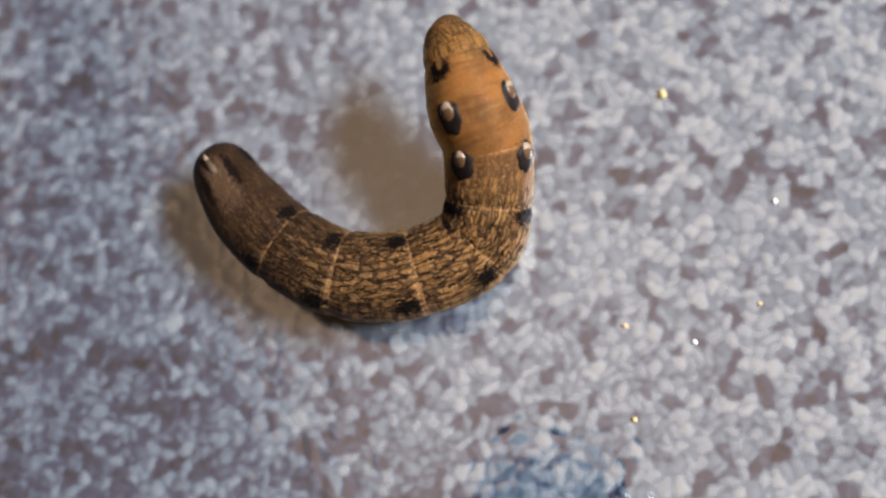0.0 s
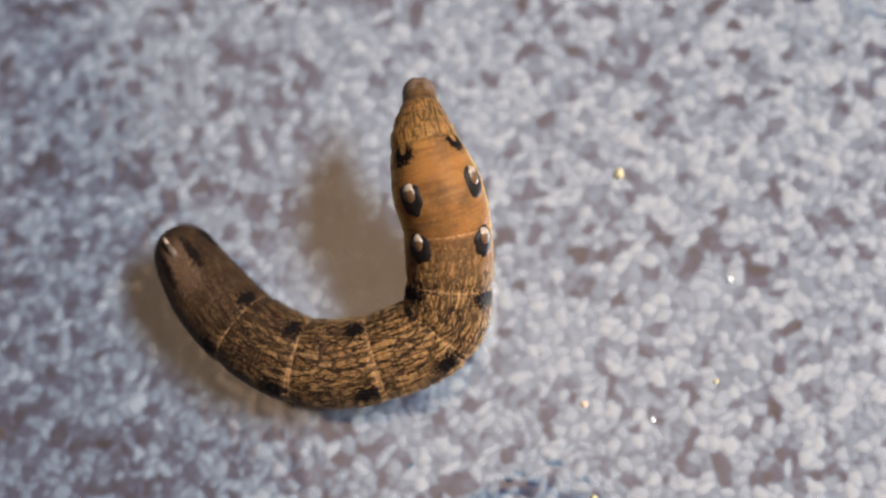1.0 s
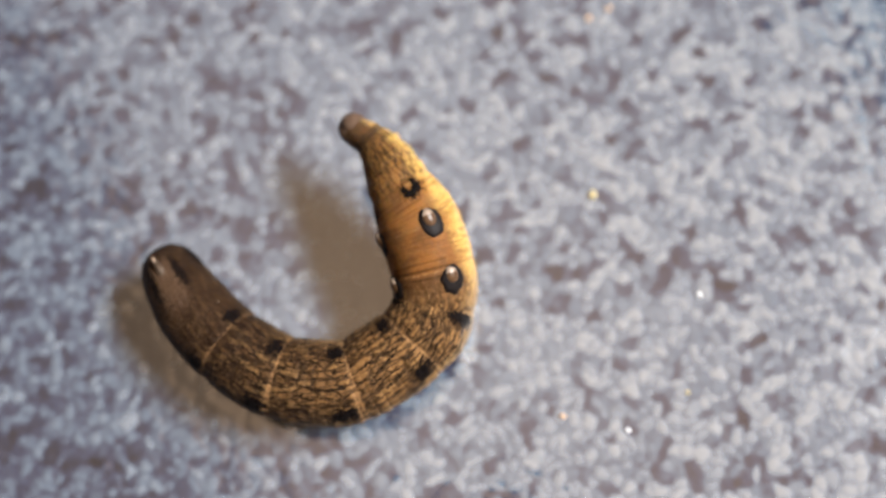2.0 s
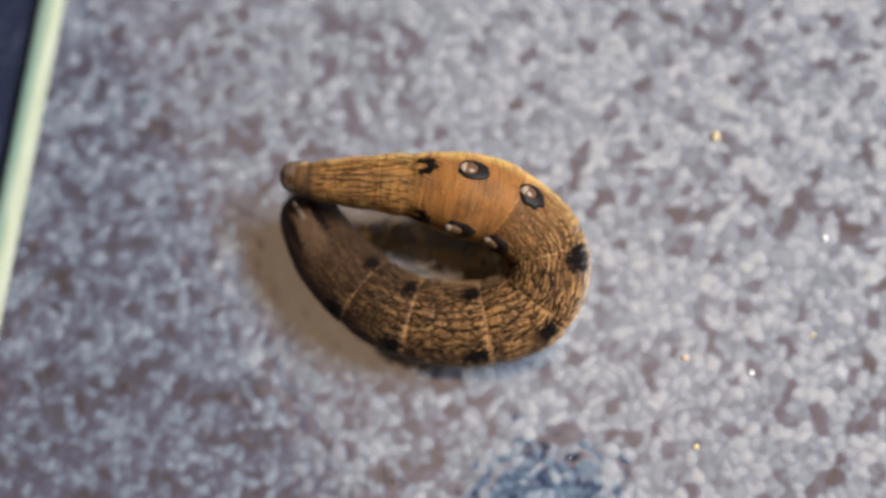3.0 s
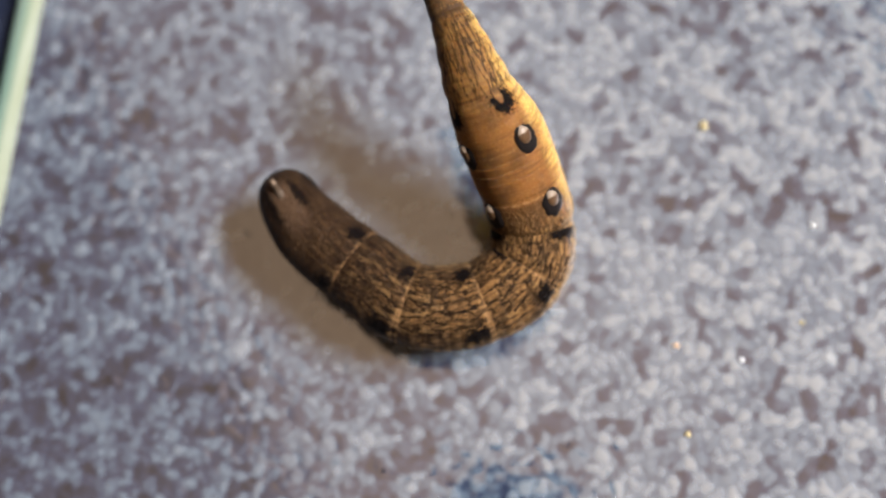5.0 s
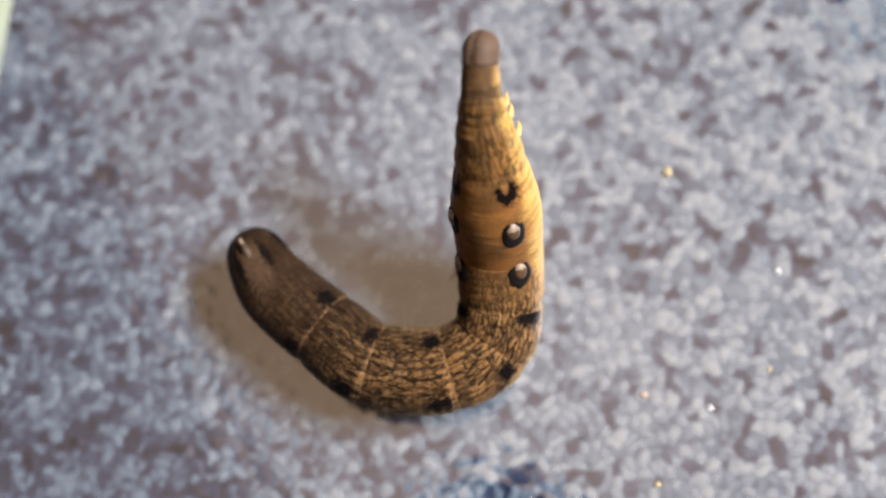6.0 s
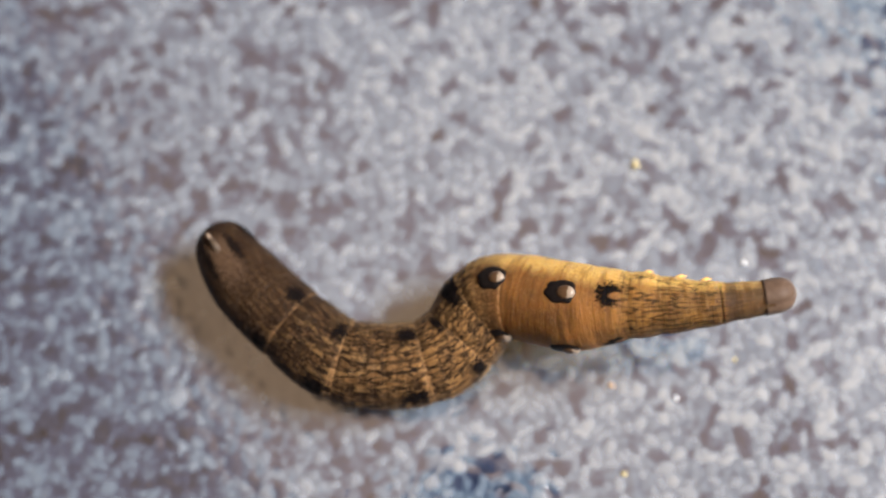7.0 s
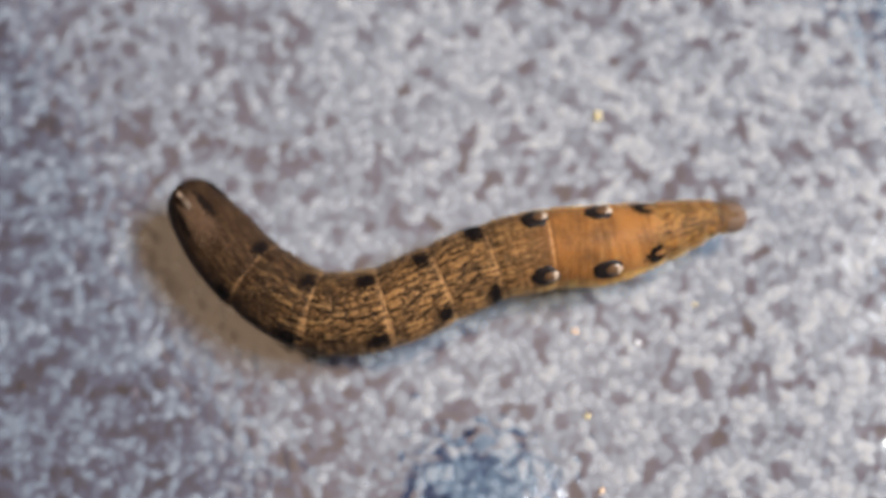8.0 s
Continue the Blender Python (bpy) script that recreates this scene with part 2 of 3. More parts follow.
    col = k.blend(mul(mul(k.step(place, 0.925, 0.965), worn), amount), col, (0.36, 0.195, 0.085))
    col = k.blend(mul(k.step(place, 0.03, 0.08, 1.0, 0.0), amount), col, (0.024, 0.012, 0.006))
    # paired ragged blotches before each fold
    rag = mul(sub(k.noise(flat, 2.0, 6, 0.85), 0.5), 4.2)
    dx = k.maths("DIVIDE", sub(phase, 0.81), 0.17)
    dy = k.maths("DIVIDE", sub(off, 46.0), 15.0)
    spot = add(k.maths("SQRT", add(mul(dx, dx), mul(dy, dy))), mul(rag, 1.25))
    spots = mul(k.step(spot, 0.80, 1.10, 1.0, 0.0), k.ramp(v, [(0.0, 0.0), (0.11, 1.0), (0.58, 0.0)], "CONSTANT"))
    wide = k.step(add(oval(STATIONS[6] - 1.1, 1.0, 60.0, 32.0), mul(rag, 0.8)), 0.8, 1.0, 1.0, 0.0)
    spots = top(spots, wide)
    # forked mark on the last smooth segment, open towards the head
    fork = k.step(add(oval(STATIONS[9] - 0.9, 1.5, 47.0, 22.0), mul(rag, 0.8)), 0.8, 1.0, 1.0, 0.0)
    spots = top(spots, mul(fork, k.step(oval(STATIONS[9] + 0.1, 1.3, 45.0, 7.5), 0.7, 1.0)))
    # paler shield, dark side patch and streak on the tail plate
    col = k.blend(k.step(add(oval(4.0, 4.2, 6.0, 26.0), mul(rag, 0.4)), 0.5, 1.1, 0.55, 0.0), col, (0.085, 0.050, 0.030))
    spots = top(spots, k.step(add(oval(3.4, 2.9, 26.0, 10.0), rag), 0.6, 1.0, 0.95, 0.0))
    spots = top(spots, k.step(add(oval(1.6, 2.0, 80.0, 20.0), mul(rag, 0.6)), 0.6, 1.0, 0.9, 0.0))
    col = k.blend(spots, col, (0.0045, 0.0032, 0.003))
    dark = top(spots, mul(net, 0.6))
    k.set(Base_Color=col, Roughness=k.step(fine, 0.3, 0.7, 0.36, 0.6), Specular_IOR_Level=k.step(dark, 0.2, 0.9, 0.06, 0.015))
    k.set(Subsurface_Weight=k.ramp(v, [(0.0, 0.03), (0.63, 0.03), (0.68, 0.45), (0.93, 0.45), (1.0, 0.1)]), Subsurface_Radius=(1.0, 0.42, 0.12), Subsurface_Scale=0.0012)
    pebble = k.voronoi(k.vector(mul(s, 1.15), mul(arc, 1.9)), 1.0, "SMOOTH_F1")
    h = sub(mul(fine, k.ramp(v, [(0.0, 0.7), (0.62, 0.7), (0.66, 0.15), (1.0, 0.3)])), mul(net, mul(strength, 0.8)))
    h = sub(h, mul(pebble, k.ramp(v, [(0.0, 0.5), (0.62, 0.5), (0.66, 0.05), (1.0, 0.1)])))
    h = sub(h, mul(crease, k.ramp(v, [(0.0, 0.0), (0.64, 0.0), (0.66, 1.1), (1.0, 1.0)])))
    k.bump(h, 0.75, 0.00025)
    return k.mat


def simple_material(name, a, b, rough, scale=1500.0, spec=0.5):
    k = Nodes(name)
    f = k.noise(k.coords(), scale, 4)
    k.set(Base_Color=k.blend(f, a, b), Roughness=rough, Specular_IOR_Level=spec)
    k.bump(f, 0.2, 0.0002)
    return k.mat


# body plan of the caterpillar: landmarks from tail to head, lengths in millimetres between them
LENGTHS = (6.7, 7.2, 7.4, 8.2, 6.4, 5.8, 5.8, 5.8, 6.0, 9.8, 4.0)
STATIONS = [sum(LENGTHS[:i]) for i in range(len(LENGTHS) + 1)]
BODY = STATIONS[-1]
GIRTH = ((-0.8, 1.6), (0, 2.7), (2.0, 3.6), (6.7, 4.3), (13.9, 4.6), (21.3, 4.78), (29.5, 4.82), (36, 4.75), (41.7, 4.65), (47.5, 4.65), (53.3, 4.7), (55.5, 4.5), (58.5, 3.85), (61.5, 3.4), (65.5, 2.75), (69.1, 2.15), (71, 1.85), (BODY, 1.6))
RINGS = 80
STEP = BODY / RINGS                                       # one wrinkle of the skin

SKIN = skin_material()
HEAD_SKIN = simple_material("head_capsule", (0.050, 0.030, 0.020), (0.108, 0.067, 0.045), 0.55, 1500, 0.12)
LEG = simple_material("orange_leg", (0.50, 0.24, 0.05), (0.68, 0.38, 0.10), 0.45)
PROLEG = simple_material("brown_proleg", (0.07, 0.045, 0.028), (0.16, 0.10, 0.06), 0.55)
BLACK = simple_material("eyespot_black", (0.004, 0.003, 0.003), (0.010, 0.007, 0.006), 0.5, 1500, 0.08)
PUPIL = simple_material("eyespot_pupil", (0.045, 0.023, 0.011), (0.09, 0.046, 0.021), 0.35, 1500, 0.3)
CRESCENT = simple_material("eyespot_crescent", (0.17, 0.125, 0.090), (0.27, 0.205, 0.155), 0.3, 1500, 0.3)
HORN = simple_material("horn_dark", (0.03, 0.02, 0.013), (0.09, 0.06, 0.04), 0.5, 1500, 0.2)
HORN_TIP = simple_material("horn_tip", (0.18, 0.125, 0.085), (0.28, 0.20, 0.145), 0.35, 1500, 0.4)
GLASS_TOP, GLASS_EDGE, WORKTOP = glass_top_material(), glass_edge_material(), worktop_material()
# unseen walls and ceiling, kept dark so that little light bounces back
WALL = paint_material("brown_wall", (0.12, 0.090, 0.068), 0.75)
CEILING = paint_material("timber_ceiling", (0.16, 0.11, 0.08), 0.6)
FLOOR = paint_material("brown_floor", (0.12, 0.08, 0.05), 0.5, 12, 0.2)
COVER = paint_material("brown_cover", (0.060, 0.044, 0.030), 0.9)
FRAME = paint_material("white_window_frame", (0.78, 0.78, 0.76), 0.4)
CUPBOARD = paint_material("cupboard_white", (0.60, 0.57, 0.52), 0.45)
PHONE = simple_material("phone_black", (0.010, 0.010, 0.011), (0.016, 0.016, 0.018), 0.25, 200)
CRUMB = simple_material("bread_crumb", (0.40, 0.32, 0.15), (0.54, 0.45, 0.25), 0.9, 1500, 0.05)
CRUMB_ORANGE = simple_material("orange_crumb", (0.46, 0.29, 0.17), (0.60, 0.42, 0.28), 0.9, 1500, 0.05)
GRAIN = simple_material("clear_grain", (0.80, 0.80, 0.78), (0.92, 0.92, 0.92), 0.08, 1500, 1.0)

# ---------------------------------------------------------------- mesh helpers


def mesh_of(name, bm, *materials, smooth=True):
    me = bpy.data.meshes.new(name)
    bm.to_mesh(me)
    bm.free()
    for m in materials:
        me.materials.append(m)
    for p in me.polygons:
        p.use_smooth = smooth
    return me


def part(name, bm, material, parent, label="", smooth=True):
    """Links a bmesh as one mesh object under a thing or a part. material: one, or a tuple."""
    mats = material if isinstance(material, tuple) else (material,)
    ob = new(name, mesh_of(name, bm, *mats, smooth=smooth))
    ob.parent = parent
    return tagged(ob, label)


def box(bm, lo, hi, bevel=0.0, material=0):
    made = bmesh.ops.create_cube(bm, size=1)["verts"]
    for v in made:
        v.co = [l + (c + 0.5) * (h - l) for c, l, h in zip(v.co, lo, hi)]
    faces = {f for v in made for f in v.link_faces}
    if bevel:
        edges = list({e for v in made for e in v.link_edges})
        faces |= set(bmesh.ops.bevel(bm, geom=edges, offset=bevel, segments=2, affect="EDGES", profile=0.5)["faces"])
    for f in faces:
        if f.is_valid:
            f.material_index = material


def structure(name, bm, material, label):
    ob = new(name, mesh_of(name, bm, material, smooth=False))
    return tagged(ob, label, kind="structure")


def lofted(bm, rows, closed_start=True, closed_end=True, material=0):
    """Skins rings of points (lists of vectors, equal counts)."""
    loops = [[bm.verts.new(p) for p in row] for row in rows]
    n = len(loops[0])
    for a, b in zip(loops, loops[1:]):
        for i in range(n):
            bm.faces.new((a[i], a[(i + 1) % n], b[(i + 1) % n], b[i])).material_index = material
    if closed_start:
        bm.faces.new(loops[0][::-1]).material_index = material
    if closed_end:
        bm.faces.new(loops[-1]).material_index = material
    bmesh.ops.recalc_face_normals(bm, faces=bm.faces)
    return loops


def girth(s):
    xs, ys = zip(*GIRTH)
    r = float(np.interp(s, xs, ys))
    for i, b in enumerate(STATIONS[2:8]):
        r *= 1 - (0.02 if i == 5 else 0.045) * math.exp(-((s - b) / 0.7) ** 2)
    for b, deep in ((56.3, 0.015), (59.9, 0.05), (63.2, 0.045), (66.6, 0.04), (69.6, 0.06)):
        r *= 1 - deep * math.exp(-((s - b) / 0.75) ** 2)
    return r


# ---------------------------------------------------------------- the kitchen round the board


def build_room():
    x0, x1, y0, y1, z0, z1 = WEST_X, WINDOW_X, -1.6, NORTH_Y, -0.905, CEILING_Z
    wy0, wy1, wz0, wz1 = -0.135, 0.395, 0.85, 1.25
    for name, lo, hi, mat, label in (
            ("floor", (x0, y0, z0 - 0.1), (x1, y1, z0), FLOOR, "brown kitchen floor"),
            ("wall_south", (x0, y0 - 0.1, z0 - 0.1), (x1, y0, z1), WALL, "plain dark brown painted wall"),
            ("wall_west", (x0 - 0.1, y0 - 0.1, z0 - 0.1), (x0, y1 + 0.1, z1), WALL, "plain dark brown painted wall"),
            ("wall_north", (x0, y1, z0 - 0.1), (x1, y1 + 0.1, z1), WALL, "plain dark brown painted wall")):
        bm = bmesh.new()
        box(bm, lo, hi)
        structure(name, bm, mat, label)
    bm = bmesh.new()
    for lo, hi in (((x1, y0 - 0.1, z0 - 0.1), (x1 + 0.1, y1 + 0.1, wz0)), ((x1, y0 - 0.1, wz1), (x1 + 0.1, y1 + 0.1, z1)),
                   ((x1, y0 - 0.1, wz0), (x1 + 0.1, wy0, wz1)), ((x1, wy1, wz0), (x1 + 0.1, y1 + 0.1, wz1))):
        box(bm, lo, hi)
    structure("wall_east", bm, WALL, "dark brown painted wall with a window opening")
    # ceiling with an opening made for the added overhead lamps
    half = OVERHEAD / 2 + 0.02
    a0, a1, b0, b1 = OVERHEAD_X - half, OVERHEAD_X + half, OVERHEAD_Y - half, OVERHEAD_Y + half
    bm = bmesh.new()
    for lo, hi in (((x0 - 0.1, y0 - 0.1, z1), (a0, y1 + 0.1, z1 + 0.1)), ((a1, y0 - 0.1, z1), (x1 + 0.1, y1 + 0.1, z1 + 0.1)),
                   ((a0, y0 - 0.1, z1), (a1, b0, z1 + 0.1)), ((a0, b1, z1), (a1, y1 + 0.1, z1 + 0.1))):
        box(bm, lo, hi)
    # unseen shaft added round the lamps, with a dark cover to shut out the sky
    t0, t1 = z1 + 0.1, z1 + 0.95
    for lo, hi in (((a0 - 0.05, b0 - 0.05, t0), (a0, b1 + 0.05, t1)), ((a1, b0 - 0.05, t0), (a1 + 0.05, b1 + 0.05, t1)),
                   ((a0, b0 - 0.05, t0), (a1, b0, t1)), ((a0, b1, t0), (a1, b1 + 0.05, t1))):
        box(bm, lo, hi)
    structure("ceiling", bm, CEILING, "dark timber ceiling with an opening for added overhead lamps")
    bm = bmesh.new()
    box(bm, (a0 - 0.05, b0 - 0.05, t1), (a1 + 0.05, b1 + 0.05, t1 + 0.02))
    structure("sky_cover", bm, COVER, "unseen dark cover added over the lamps to shut out the sky")
    bm = bmesh.new()
    for lo, hi in (((x1 + 0.05, wy0, wz0), (x1 + 0.09, wy1, wz0 + 0.04)), ((x1 + 0.05, wy0, wz1 - 0.04), (x1 + 0.09, wy1, wz1)),
                   ((x1 + 0.05, wy0, wz0 + 0.04), (x1 + 0.09, wy0 + 0.04, wz1 - 0.04)), ((x1 + 0.05, wy1 - 0.04, wz0 + 0.04), (x1 + 0.09, wy1, wz1 - 0.04))):
        box(bm, lo, hi, 0.004)
    structure("window_1", bm, FRAME, "white window frame over the worktop")
    # base unit and worktop
    unit = tagged(new("base_cabinet"), "plain pale kitchen base cabinet under the worktop", "cabinet")
    unit.location = (0.14, 0.1, z0)
    bm = bmesh.new()
    box(bm, (-0.46, -1.2, 0.0), (WINDOW_X - 0.145, 1.2, 0.861), 0.004)
    part("body", bm, CUPBOARD, unit, smooth=False)
    bm = bmesh.new()
    box(bm, (-0.35, -1.15, -0.0435), (WINDOW_X - 0.002, 1.35, -0.0055), 0.004)
    top = new("worktop", mesh_of("worktop", bm, WORKTOP, smooth=False))
    tagged(top, "dark speckled kitchen worktop under the glass board", "worktop")


build_room()

# ---------------------------------------------------------------- stippled glass board
BOARD = pose(-0.0531, 0.036, 0, 0, 0, -5.0)          # its corner edge line runs through here


def pebbles(xs, ys, size, seed):
    """Relief of packed rounded pebbles of about that size (mm), each a little tilted: heights in mm, and how much dust lies on each."""
    rng = np.random.default_rng(seed)
    X, Y = np.meshgrid(xs, ys, indexing="ij")
    # bend the packing a little, so that it runs in no rows
    wx = sum(np.sin(X * a + Y * b + c) * d for a, b, c, d in ((0.9, 0.6, 1, 0.35), (-0.5, 1.3, 2, 0.3), (2.1, -1.2, 4, 0.16), (3.7, 2.9, 1, 0.12), (-5.3, 4.1, 3, 0.09)))
    wy = sum(np.sin(X * a + Y * b + c) * d for a, b, c, d in ((0.7, -1.0, 3, 0.35), (1.4, 0.4, 5, 0.3), (-1.6, 2.0, 0, 0.16), (4.3, -2.3, 2, 0.12), (3.1, 5.9, 4, 0.09)))
    U, V = (X + wx * size * 0.5) / size, (Y + wy * size * 0.5) / size
    iu, iv = np.floor(U).astype(int), np.floor(V).astype(int)
    iu0, iv0 = iu.min() - 2, iv.min() - 2
    n, m = iu.max() - iu0 + 3, iv.max() - iv0 + 3
    px, py = rng.random((n, m)), rng.random((n, m))
    tilt_x, tilt_y = rng.normal(0, 1, (n, m)), rng.normal(0, 1, (n, m))
    lift = rng.normal(0, 1, (n, m))
    dust = np.clip(rng.normal(0.64, 0.20, (n, m)), 0.1, 1.0)
    dust = np.where(rng.random((n, m)) < 0.07, 0.20, dust)         # a few bare hollows
    best = np.full(U.shape, 9.0)
    second = np.full(U.shape, 9.0)
    h, g = np.zeros(U.shape), np.zeros(U.shape)
    for di in (-1, 0, 1):
        for dj in (-1, 0, 1):
            a, b = iu + di - iu0, iv + dj - iv0
            dx, dy = U - (iu + di + px[a, b]), V - (iv + dj + py[a, b])
            d = dx * dx + dy * dy
            near = d < best
            second = np.where(near, best, np.minimum(second, d))
            best = np.where(near, d, best)
            h = np.where(near, (tilt_x[a, b] * dx + tilt_y[a, b] * dy) * TILT * size + lift[a, b] * 0.006, h)
            g = np.where(near, dust[a, b], g)
    rim = np.sqrt(second) - np.sqrt(best)
    dome = np.clip(rim / 0.45, 0, 1)
    dome = dome * (2 - dome)
    h = h * dome + RELIEF * dome
    lump = dome * (0.6 + 0.4 * g)
    for _ in range(3):                                     # soften
        for ax in (0, 1):
            h = (np.roll(h, 1, ax) + 2 * h + np.roll(h, -1, ax)) / 4
            lump = (np.roll(lump, 1, ax) + 2 * lump + np.roll(lump, -1, ax)) / 4
    g = g * (0.32 + 0.74 * dome)
    for _ in range(1):
        for ax in (0, 1):
            g = (np.roll(g, 1, ax) + 2 * g + np.roll(g, -1, ax)) / 4
    return h, g, lump


def build_board():
    """Local x runs in from the edge, y along it; the top lies at z = 0, millimetres inside."""
    cell = 0.22
    wx, rnd = 300.0, 4.4
    xs = np.concatenate([np.arange(rnd, 140, cell), np.linspace(140, wx - rnd, 40)])
    ys = np.concatenate([np.linspace(-200 + rnd, -95, 30), np.arange(-94.8, 45, cell), np.linspace(45.2, 200 - rnd, 40)])
    nx, ny = len(xs), len(ys)
    h, dust_and_falloff, lump = pebbles(xs, ys, 1.45, 5)
    # dust tone lowered to the left and front, painting in the light's fall-off
    corner_falloff = np.exp(-((xs[:, None] - 12) / 52) ** 2 - ((ys[None, :] + 72) / 52) ** 2)
    front_falloff = np.exp(-((xs[:, None] - 68) / 34) ** 2 - ((ys[None, :] + 68) / 24) ** 2)
    dust_and_falloff = dust_and_falloff * (0.74 + 0.44 * np.clip((xs[:, None] - 10) / 90, 0, 1) - 0.30 * corner_falloff - 0.26 * front_falloff)
    fade = np.clip((xs - rnd) / 2.0, 0, 1)[:, None]
    h = (h - RELIEF) * fade
    X, Y = np.meshgrid(xs, ys, indexing="ij")
    co = np.stack([X, Y, h], -1).reshape(-1, 3) * MM
    idx = np.arange(nx * ny).reshape(nx, ny)
    quads = np.stack([idx[:-1, :-1], idx[1:, :-1], idx[1:, 1:], idx[:-1, 1:]], -1).reshape(-1, 4)
    # rounded rim: sweep the border outward and down
    border = np.concatenate([idx[:, 0], idx[-1, 1:], idx[-2::-1, -1], idx[0, -2:0:-1]])
    flat = co[border] / MM
    lo, hi = np.array([rnd, -200 + rnd]), np.array([wx - rnd, 200 - rnd])
    out = np.where(flat[:, :2] <= lo + 1e-6, -1.0, np.where(flat[:, :2] >= hi - 1e-6, 1.0, 0.0))
    out /= np.linalg.norm(out, axis=1)[:, None]
    verts, faces, prev, nb = [co], [quads], border, len(border)
    base, edge_from = len(co), len(quads)
    for a, z in [(0.35, -0.05), (0.62, -0.35), (0.86, -0.95), (0.97, -1.7), (1.0, -2.5), (0.96, -3.6), (0.8, -4.5), (0.55, -5.0)]:
        ring = np.column_stack([flat[:, :2] + out * rnd * a, np.full(nb, z)]) * MM
        cur = np.arange(base, base + nb)
        verts.append(ring)
        faces.append(np.stack([prev, np.roll(prev, -1), np.roll(cur, -1), cur], -1)[:, ::-1])
        prev, base = cur, base + nb
    co = np.concatenate(verts)
    fq = np.concatenate(faces)
    me = bpy.data.meshes.new("glass_board")
    me.vertices.add(len(co))
    me.vertices.foreach_set("co", co.ravel())
    n = len(fq)
    me.loops.add(4 * n)
    me.loops.foreach_set("vertex_index", fq.ravel().astype(np.int32))
    me.polygons.add(n)
    me.polygons.foreach_set("loop_start", np.arange(0, 4 * n, 4, dtype=np.int32))
    mats = np.zeros(n, dtype=np.int32)
    mats[edge_from:] = 1
    me.polygons.foreach_set("material_index", mats)
    me.update(calc_edges=True)
    me.materials.append(GLASS_TOP)
    me.materials.append(GLASS_EDGE)
    me.polygons.foreach_set("use_smooth", np.ones(n, dtype=bool))
    tone_layer = me.attributes.new("dust", "FLOAT", "POINT")
    tone_layer.data.foreach_set("value", np.concatenate([dust_and_falloff.ravel(), np.full(len(co) - nx * ny, 0.5)]).astype(np.float32))
    lumps = me.attributes.new("lump", "FLOAT", "POINT")
    lumps.data.foreach_set("value", np.concatenate([lump.ravel(), np.full(len(co) - nx * ny, 0.5)]).astype(np.float32))
    ob = new("glass_board", me)
    ob.matrix_world = BOARD
    tagged(ob, "stippled glass board with a pale green polished edge on the worktop", "board")


RELIEF, TILT = 0.005, 0.028
build_board()

# ---------------------------------------------------------------- crumbs


def build_crumb(name, x, y, size, material, label, seed):
    rng = random.Random(seed)
    bm = bmesh.new()
    bmesh.ops.create_icosphere(bm, subdivisions=2, radius=size * 0.42 * MM)
    a, b = rng.uniform(0.7, 1.0), rng.uniform(0.55, 0.8)
    for v in bm.verts:
        k = 1 + 0.35 * (noise.noise(v.co / MM * 1.7 / size + Vector((seed, 0, 0))))
        v.co = Vector((v.co.x, v.co.y * a, v.co.z * b)) * k
    ob = new(name, mesh_of(name, bm, material))
    ob.matrix_world = pose(x * MM, y * MM, size * 0.22 * MM, 0, 0, rng.uniform(0, 360))
    return tagged(ob, label, "crumb", "crumbs on the board")


CRUMBS = [
    (35.0, 20.0, 1.5, 0), (47.2, 7.6, 0.75, 2), (38.3, -8.3, 0.7, 2), (30.8, -6.7, 0.85, 1), (31.8, -16.8, 0.8, 0),
    (35.1, 43.8, 0.9, 1), (37.7, 45.1, 0.9, 1), (33.0, -25.4, 0.9, 1), (45.3, -3.9, 0.6, 0),
]
for i, (x, y, size, kind) in enumerate(CRUMBS):
    mat, label, name = ((CRUMB, "small yellow bread crumb on the glass board", "crumb"), (CRUMB_ORANGE, "tiny orange crumb on the glass board", "crumb"),
                        (GRAIN, "tiny glinting clear grain on the glass board", "grain"))[kind]
    build_crumb(name, x, y, size, mat, label, i + 1)

# ---------------------------------------------------------------- phone that films, seen as a dark reflection in the glass


def build_phone():
    phone = tagged(new("phone"), "black smartphone held over the board", "phone")
    for name, grow, z0, z1, mat, label in (("body", 0.0, 0.006, 0.014, PHONE, ""), ("screen", -0.002, 0.0140, 0.0146, BLACK, "dark glossy screen")):
        x0, x1, y0, y1, r = -0.015 - grow, 0.019 + grow, -0.130 - grow, 0.009 + grow, 0.012 + grow
        outline = []
        for cx, cy, a0 in ((x1 - r, y1 - r, 0), (x0 + r, y1 - r, 90), (x0 + r, y0 + r, 180), (x1 - r, y0 + r, 270)):
            outline += [(cx + r * math.cos(radians(a0 + 15 * i)), cy + r * math.sin(radians(a0 + 15 * i))) for i in range(7)]
        bm = bmesh.new()
        h = (z1 - z0) * 0.25
        mx, my = (x0 + x1) / 2, (y0 + y1) / 2
        rows = [[Vector((mx + (x - mx) * q, my + (y - my) * q, z)) for x, y in outline] for q, z in ((0.95, z0), (1.0, z0 + h), (1.0, z1 - h), (0.95, z1))]
        lofted(bm, rows)
        part(name, bm, mat, phone, label, smooth=False)
    return phone


phone = build_phone()

# ---------------------------------------------------------------- caterpillar, in rigid rings
ROUND = 40


